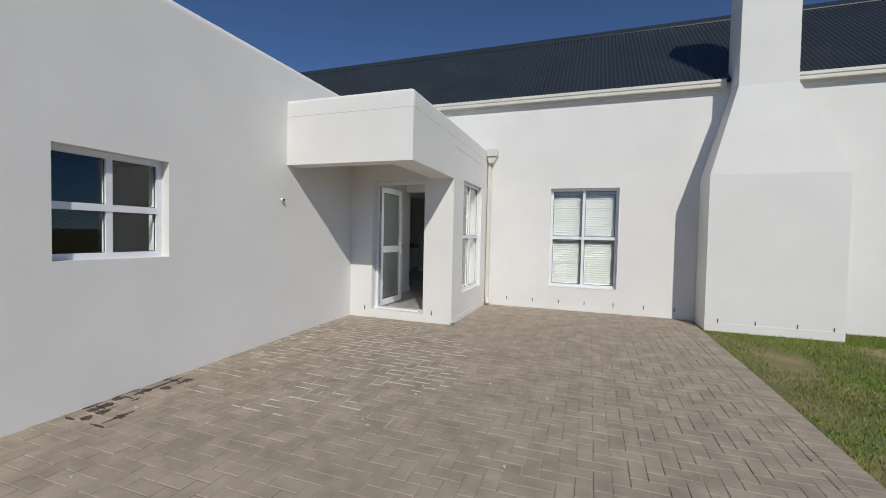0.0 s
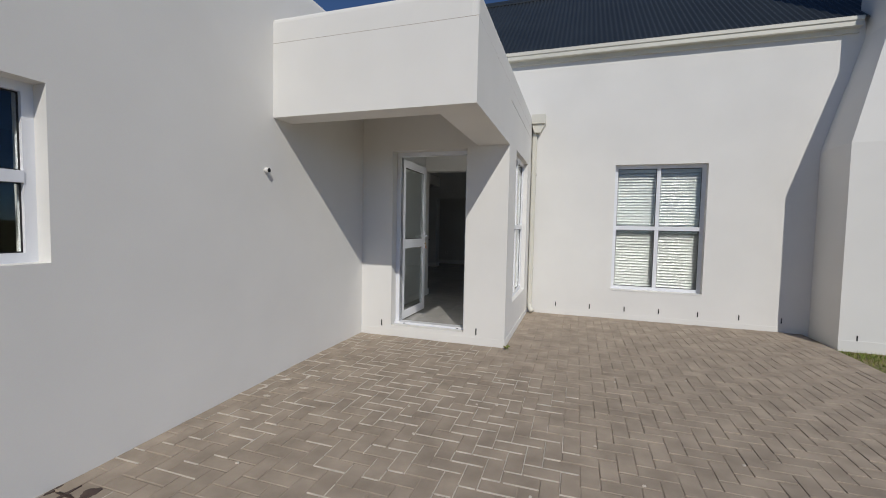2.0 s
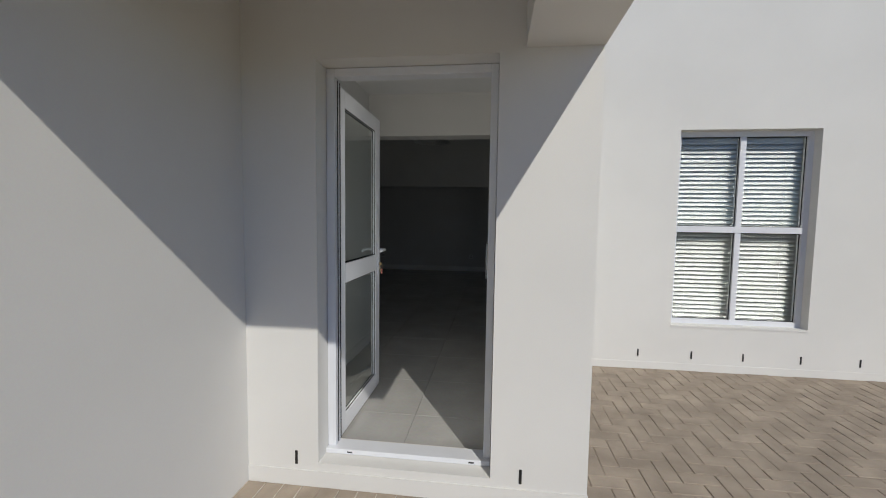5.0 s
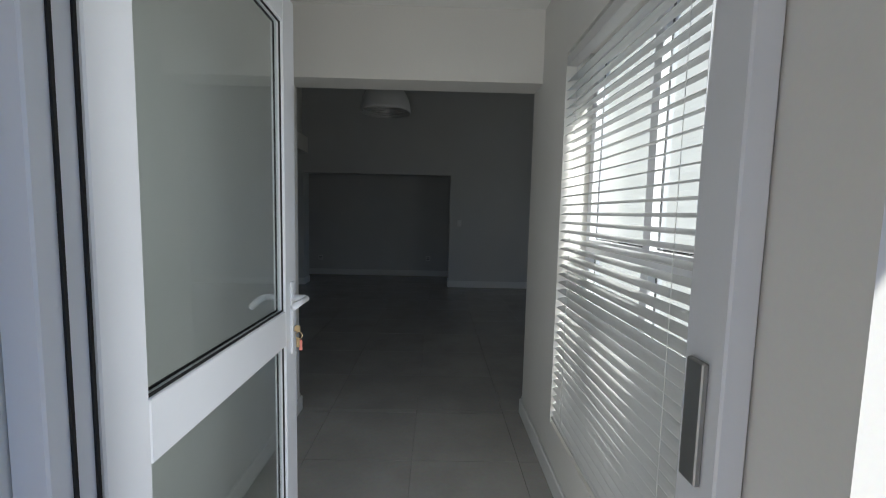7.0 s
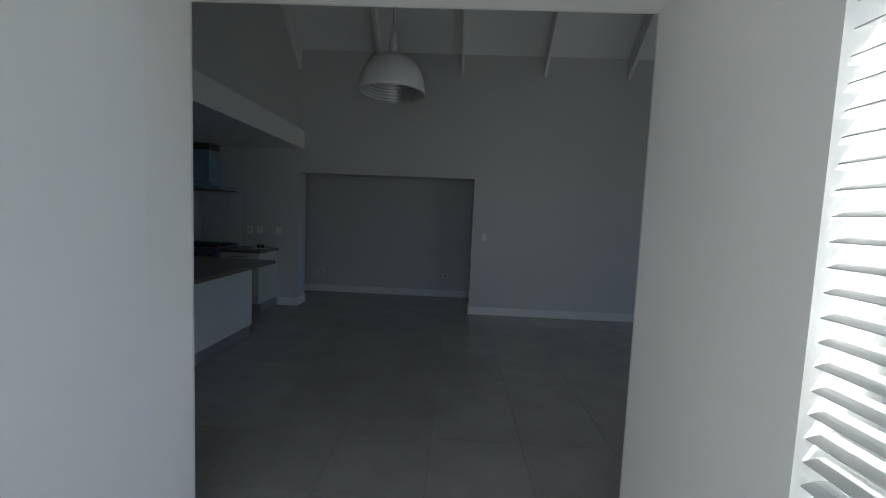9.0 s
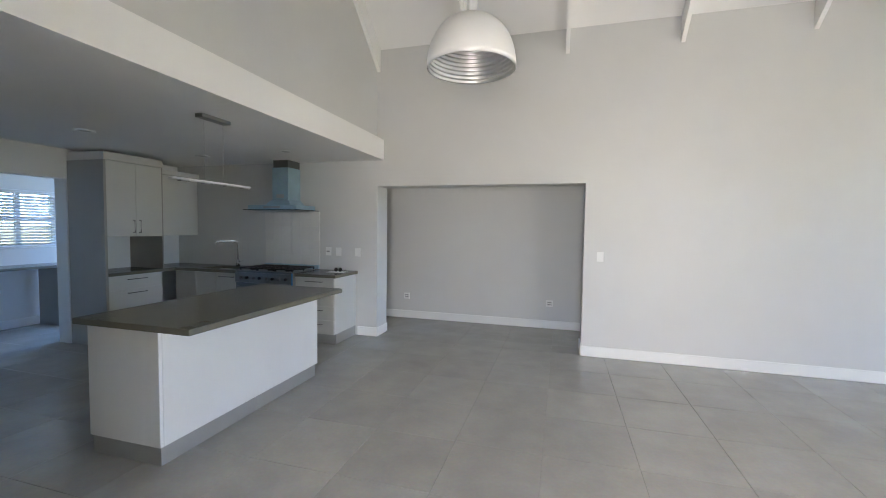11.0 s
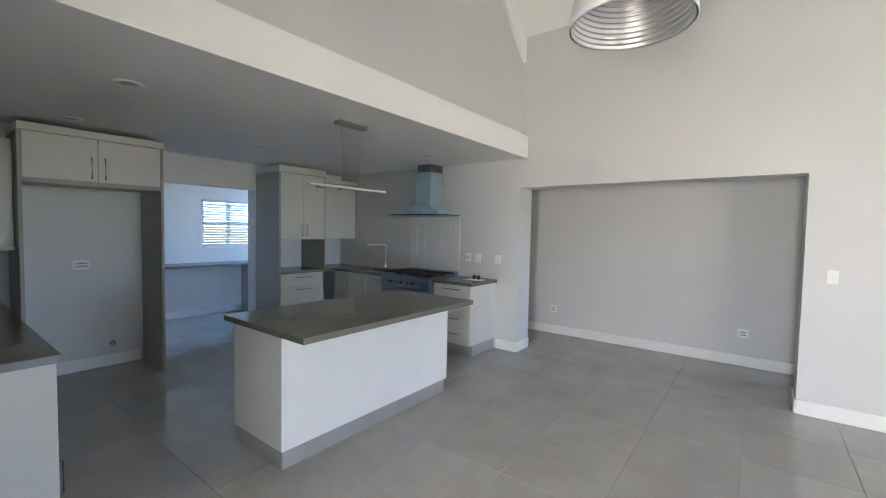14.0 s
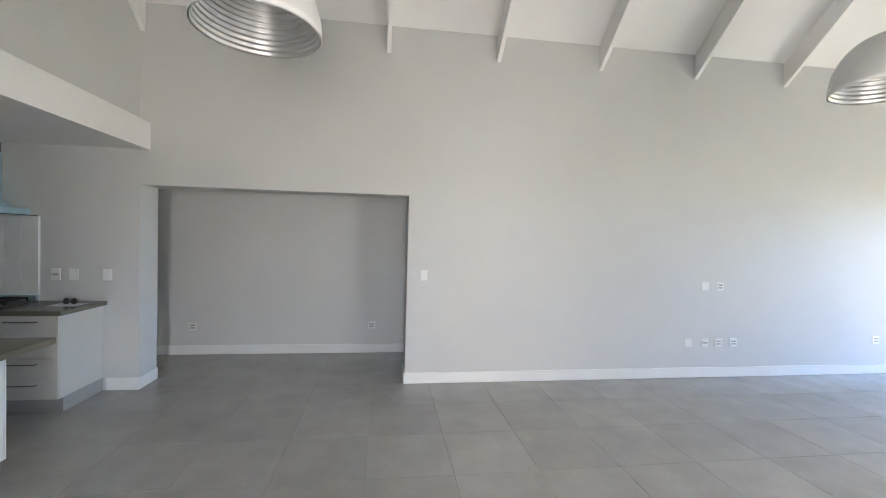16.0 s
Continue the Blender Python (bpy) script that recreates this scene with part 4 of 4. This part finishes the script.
for a, b, s in ((0, 0.504, "r"), (0.504, 1.008, "l")):
    f = part("door", boxes(((a + 0.002, 0, 2.03), (b - 0.002, 0.019, 2.417)), bevel=0.0015, m=mfr), CAB, frs)
    hx = b - 0.05 if s == "r" else a + 0.05
    bar_handle(hx, hx, 2.06, 2.25, mfr, f)
part("bottom_rail", boxes(((-4.085, 3.216, 1.99), (-4.055, 4.224, 2.025))), CARC, frs)
single("cupboard_cornice", boxes(((-4.655, 3.19, 2.4215), (-4.054, 4.25, 2.49)), bevel=0.004), CAB, "off-white cornice above the fridge housing", "cornice", "cornices")

# counter along the inner front wall
YC = Y2 + 0.0125
cb = cabinet("base_unit", 2.22, 0.618, ZF, 0.98, pose(-1.835, YC + 0.623, 0, 0, 0, 180), [(0.0, 0.25, 0.55, 0.975, "l"), (0.55, 0.25, 1.1, 0.975, "r"), (1.1, 0.25, 1.65, 0.975, "l"), (1.65, 0.25, 2.22, 0.975, "r")], "off-white base units with plain end panel", 0.12)
part("end_panel", boxes(((-1.834, YC + 0.005, ZF + 0.12), (-1.816, YC + 0.628, 0.979)), bevel=0.002), CAB, cb)
slab("stone_countertop", (-4.655, YC, 0.98), (-1.79, YC + 0.643, 1.02), "polished taupe stone worktop along the wall")
cu = cabinet("wall_cupboard", 2.2, 0.298, 1.46, 2.33, pose(-1.85, YC + 0.301, 0, 0, 0, 180), [(0.0, 1.46, 0.55, 2.33, ""), (0.55, 1.46, 1.1, 2.33, ""), (1.1, 1.46, 1.65, 2.33, ""), (1.65, 1.46, 2.2, 2.33, "")], "off-white wall cupboards above the worktop", 0.0)
part("end_panel", boxes(((-1.849, YC + 0.004, 1.455), (-1.831, YC + 0.303, 2.332)), bevel=0.002), CAB, cu)
single("cupboard_cornice", boxes(((-4.05, YC + 0.002, 2.334), (-1.85, YC + 0.263, 2.41)), bevel=0.004), CAB, "off-white cornice above the wall cupboards", "cornice", "cornices")
cabinet("wall_cupboard", 0.45, 0.40, 1.44, 2.36, FACE_RIGHT(-4.25, 2.735, 0), [(0, 1.48, 0.45, 2.36, "")], "off-white wall cupboard beside the fridge housing", 0.0)
single("cupboard_light_rail", boxes(((-4.65, 2.735, 1.405), (-4.235, 3.185, 1.438)), bevel=0.002), CAB, "off-white light rail under the cupboard", "rail")

# papers on the counter, keys and paper by the cooker
for i, (dx, dy, rot) in enumerate(((0, 0, 4), (0.02, -0.015, -3), (-0.015, 0.01, 9))):
    mp = pose(-1.93 + dx, 2.62 + dy, 1.021 + i * 0.004, 0, 0, 80 + rot)
    bm = bmesh.new()
    bmesh.ops.create_grid(bm, x_segments=14, y_segments=10, size=0.5)
    for v in bm.verts:
        v.co = Vector((v.co.x * 0.297, v.co.y * 0.21, 0.002 + 0.004 * (1 + math.sin(v.co.x * 9 + i)) * (v.co.y + 0.5)))
    ex = bmesh.ops.extrude_face_region(bm, geom=list(bm.faces))
    bmesh.ops.translate(bm, vec=(0, 0, 0.0025), verts=[g for g in ex["geom"] if isinstance(g, bmesh.types.BMVert)])
    bmesh.ops.transform(bm, matrix=mp, verts=bm.verts)
    single("paper_sheet", bm, PAPER, "loose printed paper sheet lying on the worktop", "paper", "papers")
single("note_paper", boxes(((-2.12, 6.93, 1.021), (-1.88, 7.10, 1.0235)), bevel=0.0005, m=None), PAPER, "white paper note on the worktop beside the cooker", "paper")
gl = thing("sunglasses", (-1.98, 7.05, 1.024), "small dark sunglasses lying on a paper note", "glasses")
for dx in (0, 0.065):
    part("lens", lathe([(0.0, 0.0), (0.028, 0.004), (0.028, 0.008), (0.0, 0.012)], (0, 0, 0), 16, Matrix.Translation((-2.02 + dx, 7.03, 1.052)) @ pose(0, 0, 0, 80, 0, 0)), BLACK, gl, "", True)
    part("arm", tube([(-2.045 + dx * 1.75, 7.035, 1.056), (-2.04 + dx * 1.7, 7.12, 1.04), (-2.035 + dx * 1.7, 7.15, 1.027)], 0.002, 6), BLACK, gl)
part("bridge", tube([(-1.997, 7.03, 1.058), (-1.9875, 7.03, 1.062), (-1.978, 7.03, 1.058)], 0.002, 6), BLACK, gl)

# laundry
slab("stone_countertop", (-6.598, 4.30, 0.985), (-6.08, 6.55, 1.02), "dark stone worktop in the laundry")
single("laundry_support", boxes(((-6.58, 6.30, ZF), (-6.12, 6.33, 0.984)), bevel=0.002), CARC, "taupe panel carrying the laundry worktop", "panel")
for z in (1.16, 0.62):
    lt = thing("laundry_tap", (-6.59, 5.05, z), "small chrome washing machine tap on the wall", "tap", "laundry taps")
    part("valve", tube([(-6.60, 5.05, z), (-6.53, 5.05, z), (-6.52, 5.05, z - 0.04)], 0.013, 10), CHROME, lt, "", True)
    part("wheel", lathe([(0.0, 0.0), (0.022, 0.0), (0.022, 0.012), (0.0, 0.012)], (-6.535, 5.05, z + 0.012), 14), CHROME, lt)


# ---- grass and pieces of the pavement and floors ----
def grass_patch():
    rnd = random.Random(7)
    verts, faces = [], []
    for _ in range(75000):
        x, y = rnd.uniform(5.49, 9.5), rnd.uniform(-4.5, 1.47)
        if x > 7.36 and rnd.random() < 0.3:
            y = rnd.uniform(1.3, 2.15)
        dense = noise.noise(Vector((x * 1.3, y * 1.3, 0.3)))
        if dense < rnd.uniform(-0.55, 0.15) and y < 1.2:
            continue
        a, h, w = rnd.uniform(0, 6.283), rnd.uniform(0.015, 0.05), rnd.uniform(0.003, 0.006)
        lx, ly = rnd.uniform(-0.025, 0.025), rnd.uniform(-0.025, 0.025)
        n = len(verts)
        z0 = -0.037 + gz(y)
        verts += [(x - w * math.cos(a), y - w * math.sin(a), z0), (x + w * math.cos(a), y + w * math.sin(a), z0), (x + lx, y + ly, z0 + h)]
        faces.append((n, n + 1, n + 2))
    me = bpy.data.meshes.new("grass")
    me.from_pydata(verts, [], faces)
    me.materials.append(GRASS)
    return tagged(new("grass", me), "short patchy green lawn grass beside the paving", "grass", kind="stuff")


grass_patch()
structure("lawn", prism([(-11.0, -0.5), (-11.0, gz(-11.0) - 0.035), (-0.9, -0.035), (Y1, -0.035), (Y1, -0.5)], "x", 5.5, 40.0), SOIL, "patchy sandy lawn soil beside the paving", "lawn")

paving = structure("pavement", prism([(-11.0, -0.5), (-11.0, gz(-11.0) - 0.0045), (-0.9, -0.0045), (Y1, -0.0045), (Y1, -0.5)], "x", 0.0, 5.5), JOINT_AND_SHADE, "sand-jointed bed of the brick paving", "pavement")


def brick_verts(x0, y0, x1, y1, z):
    g, c = 0.0031, 0.003
    x0, y0, x1, y1 = x0 + g, y0 + g, x1 - g, y1 - g
    v = [(x0, y0, -0.03), (x1, y0, -0.03), (x1, y1, -0.03), (x0, y1, -0.03),
         (x0, y0, z - 0.003), (x1, y0, z - 0.003), (x1, y1, z - 0.003), (x0, y1, z - 0.003),
         (x0 + c, y0 + c, z), (x1 - c, y0 + c, z), (x1 - c, y1 - c, z), (x0 + c, y1 - c, z)]
    f = [(0, 1, 5, 4), (1, 2, 6, 5), (2, 3, 7, 6), (3, 0, 4, 7), (4, 5, 9, 8), (5, 6, 10, 9), (6, 7, 11, 10), (7, 4, 8, 11), (8, 9, 10, 11)]
    return v, f


def lay_bricks():
    rnd = random.Random(3)
    u = 0.1045
    proto = {}
    allv, allf = [], []
    resv, resf = [], []
    XE = 5.29

    def lay(x0, y0, x1, y1):
        near = 0.75 < (x0 + x1) / 2 < 2.9 and -3.0 < (y0 + y1) / 2 < -0.2
        z = rnd.uniform(-0.002, 0.0022)
        cx, cy = (x0 + x1) / 2, (y0 + y1) / 2
        k = noise.noise(Vector((cx * 1.6, cy * 1.6, 4.0))) + 0.62 - 0.35 * abs(cx - 0.35 + 0.45 * cy) - 0.3 * max(0.0, -cy - 1.9)
        if cy < -0.05 and cy > -3.4 and cx < 2.6:
            for q in ((x0, y0, x1, y0), (x0, y0, x0, y1)):
                if rnd.random() < 0.3 + 0.9 * k:
                    w, n, f0, f1 = rnd.uniform(0.0016, 0.0030), len(resv), rnd.uniform(0, 0.1), rnd.uniform(0.88, 1.0)
                    ax, ay, bx, by = q[0] + (q[2] - q[0]) * f0, q[1] + (q[3] - q[1]) * f0, q[0] + (q[2] - q[0]) * f1, q[1] + (q[3] - q[1]) * f1
                    lo, hi = (ax - w, ay - w), (bx + w, by + w)
                    for zz in (-0.006 + gz(cy), 0.0014 + gz(cy)):
                        resv.extend([(lo[0], lo[1], zz), (hi[0], lo[1], zz), (hi[0], hi[1], zz), (lo[0], hi[1], zz)])
                    resf.extend(tuple(i + n for i in t) for t in ((4, 5, 6, 7), (0, 1, 5, 4), (1, 2, 6, 5), (2, 3, 7, 6), (3, 0, 4, 7)))
        if near:
            key = (round(x1 - x0, 4), round(y1 - y0, 4))
            if key not in proto:
                v, f = brick_verts(0, 0, x1 - x0, y1 - y0, 0)
                me = bpy.data.meshes.new("brick")
                me.from_pydata(v, [], f)
                me.materials.append(PAVER)
                proto[key] = me
            o = new("brick", proto[key])
            o.parent, o.location = paving, (x0, y0, z + gz(cy))
        else:
            v, f = brick_verts(x0, y0, x1, y1, z)
            v = [(p[0], p[1], p[2] + gz(cy)) for p in v]
            n = len(allv)
            allv.extend(v)
            allf.extend(tuple(i + n for i in q) for q in f)
    for i in range(-2, int(XE / u) + 2):
        for j in range(int(-8.6 / u), int(Y1 / u) + 2):
            k = (i - j) % 4
            if k == 0:
                r = (i * u, j * u, (i + 2) * u, (j + 1) * u)
            elif k == 3:
                r = (i * u, j * u, (i + 1) * u, (j + 2) * u)
            else:
                continue
            x0, y0, x1, y1 = max(r[0], 0.004), r[1], min(r[2], XE), r[3]
            if x0 < 1.812 and y0 >= -0.004:
                x0 = 1.817
            if y0 >= Y1 - 0.004 or x1 - x0 < 0.02:
                continue
            y1 = min(y1, Y1 - 0.004)
            if x0 < 1.812:
                if y1 > -0.004 and x1 > 1.812 and y0 >= -0.004:
                    x0 = 1.815
                elif y1 > -0.215:
                    y1 = -0.215
            if x1 - x0 > 0.03 and y1 - y0 > 0.03:
                lay(x0, y0, x1, y1)
    x = 0.004
    while x < 1.80:
        lay(x, -0.213, min(x + u, 1.81), -0.008)
        x += u
    y = -8.6
    while y < 1.46:
        lay(XE + 0.002, y, XE + 0.21, min(y + u, 1.468))
        y += u
    me = bpy.data.meshes.new("cement_residue")
    me.from_pydata(resv, [], resf)
    me.materials.append(MORTAR)
    tagged(new("cement_residue", me), "pale cement residue along the paving joints", "cement residue", kind="stuff")
    me = bpy.data.meshes.new("bricks_far")
    me.from_pydata(allv, [], allf)
    me.materials.append(PAVERS)
    o = tagged(new("bricks_joined", me), kind="stuff")
    o.parent = paving


lay_bricks()

# mortar smears and specks, damp stain by the wall
rs = random.Random(11)


def smear(name, x, y, w, d, material, label, category, group, z=0.0035, angle=0.0, n=18):
    """A thin uneven patch lying on the paving."""
    bm = bmesh.new()
    top, low = [], []
    for i in range(n):
        a = 2 * math.pi * i / n
        r = rs.uniform(0.55, 1.05)
        q = pose(x, y, 0, 0, 0, angle) @ Vector((w * r * math.cos(a), d * r * math.sin(a), 0))
        top.append(bm.verts.new((q.x, q.y, z + gz(q.y))))
        low.append(bm.verts.new((q.x, q.y, -0.006 + gz(q.y))))
    bm.faces.new(top)
    for i in range(n):
        bm.faces.new((low[i], low[(i + 1) % n], top[(i + 1) % n], top[i]))
    return single(name, bm, material, label, category, group)


for x, y, w, d, a in ((0.16, -1.62, 0.05, 0.02, 35), (0.30, -1.50, 0.035, 0.014, 80), (0.10, -1.84, 0.045, 0.016, 60), (0.42, -1.72, 0.04, 0.012, 20), (1.24, -0.42, 0.05, 0.006, 30), (1.30, -0.46, 0.04, 0.006, 50), (0.24, -1.95, 0.035, 0.02, 10)):
    smear("mortar_smear", x, y, w, d, MORTAR, "pale cement smear on the paving near the porch", "cement smear", "cement smears", 0.0032, a)
for i in range(26):
    smear("mortar_speck", rs.uniform(0.3, 3.6), rs.uniform(-4.6, -0.3), 0.012, 0.010, MORTAR, "small white plaster speck on the paving", "plaster speck", "plaster specks", 0.005, n=9)
for i in range(34):
    y = rs.uniform(-4.15, -3.2)
    x = 0.03 + abs(rs.gauss(0, 0.17))
    along, u = rs.random() < 0.5, 0.1045
    gx, gy = round(x / u) * u + 0.008, round(y / u) * u
    if i % 4 == 0:
        smear("damp_stain", max(gx, 0.06), gy + u / 2, 0.055, 0.045, DAMP, "dark damp stain on the paving by the wall", "stain", "damp stains")
    elif along:
        smear("damp_stain", max(gx, 0.10), gy, rs.uniform(0.04, 0.09), 0.011, DAMP, "dark damp line along a paving joint", "stain", "damp stains", 0.0038)
    else:
        smear("damp_stain", max(gx, 0.02), gy, 0.011, rs.uniform(0.04, 0.09), DAMP, "dark damp line along a paving joint", "stain", "damp stains", 0.0041)


def lay_tiles():
    """The floor tiles, cut to the rooms."""
    t, x_0, y_0 = 0.605, 1.42 - 0.605 * 14, 4.87 - 0.605 * 9
    rooms = [(0.0, 0.26, 1.55, Y2), (0.43, 0.17, 1.31, 0.26), (-4.66, Y2, 9.6, YF), (-5.0, 4.3, -4.66, YF), (-6.6, 4.28, -5.0, YF), (-1.53, YF, 1.16, YF + 0.33), (-3.4, YF + 0.33, 4.3, 8.54)]
    allv, allf = [], []
    proto = {}
    count = 0
    for (a, b, c, d) in rooms:
        for i in range(0, 29):
            for j in range(0, 17):
                x0, y0 = max(a, x_0 + i * t), max(b, y_0 + j * t)
                x1, y1 = min(c, x_0 + (i + 1) * t), min(d, y_0 + (j + 1) * t)
                if x1 - x0 < 0.01 or y1 - y0 < 0.01:
                    continue
                g = 0.0012
                lx, ly = x1 - x0 - 2 * g, y1 - y0 - 2 * g
                v = [(0, 0, -0.006), (lx, 0, -0.006), (lx, ly, -0.006), (0, ly, -0.006), (0, 0, -0.001), (lx, 0, -0.001), (lx, ly, -0.001), (0, ly, -0.001),
                     (0.0015, 0.0015, 0), (lx - 0.0015, 0.0015, 0), (lx - 0.0015, ly - 0.0015, 0), (0.0015, ly - 0.0015, 0)]
                f = [(0, 1, 5, 4), (1, 2, 6, 5), (2, 3, 7, 6), (3, 0, 4, 7), (4, 5, 9, 8), (5, 6, 10, 9), (6, 7, 11, 10), (7, 4, 8, 11), (8, 9, 10, 11)]
                if -4.6 < x0 < 4.5 and count < 290:
                    key = (round(lx, 3), round(ly, 3))
                    if key not in proto:
                        me = bpy.data.meshes.new("floor_tile")
                        me.from_pydata(v, [], f)
                        me.materials.append(TILE)
                        proto[key] = me
                    o = new("floor_tile", proto[key])
                    o.parent, o.location = bpy.data.objects["floor"], (x0 + g, y0 + g, ZF)
                    count += 1
                else:
                    n = len(allv)
                    allv += [(p[0] + x0 + g, p[1] + y0 + g, p[2] + ZF) for p in v]
                    allf += [tuple(k + n for k in q) for q in f]
    me = bpy.data.meshes.new("floor_tiles_far")
    me.from_pydata(allv, [], allf)
    me.materials.append(TILES)
    o = tagged(new("floor_tiles_joined", me), kind="stuff")
    o.parent = bpy.data.objects["floor"]


lay_tiles()


def weed():
    """A small weed rooted where the paving meets the porch corner."""
    w = thing("weed", (1.835, -0.02, 0.0), "small green weed growing at the porch wall corner", "weed")
    rnd = random.Random(5)
    for i in range(9):
        a, ln, up = i * 0.7 + rnd.uniform(-0.2, 0.2), rnd.uniform(0.03, 0.055), rnd.uniform(0.012, 0.04)
        c, d = math.cos(a), math.sin(a)
        bm = bmesh.new()
        pts = [(0.0, 0.0, 0.0), (0.45, 0.011, up * 0.8), (1.0, 0.0, up), (0.45, -0.011, up * 0.8)]
        for z in (0.0, 0.0012):
            bm.faces.new([bm.verts.new((1.838 + ln * (p * c) - q * d, -0.026 + ln * (p * d) + q * c, 0.002 + h + z)) for p, q, h in pts])
        vs = list(bm.verts)
        for k in range(4):
            bm.faces.new((vs[k], vs[(k + 1) % 4], vs[4 + (k + 1) % 4], vs[4 + k]))
        bmesh.ops.recalc_face_normals(bm, faces=bm.faces)
        part("leaf", bm, GRASS, w)


weed()
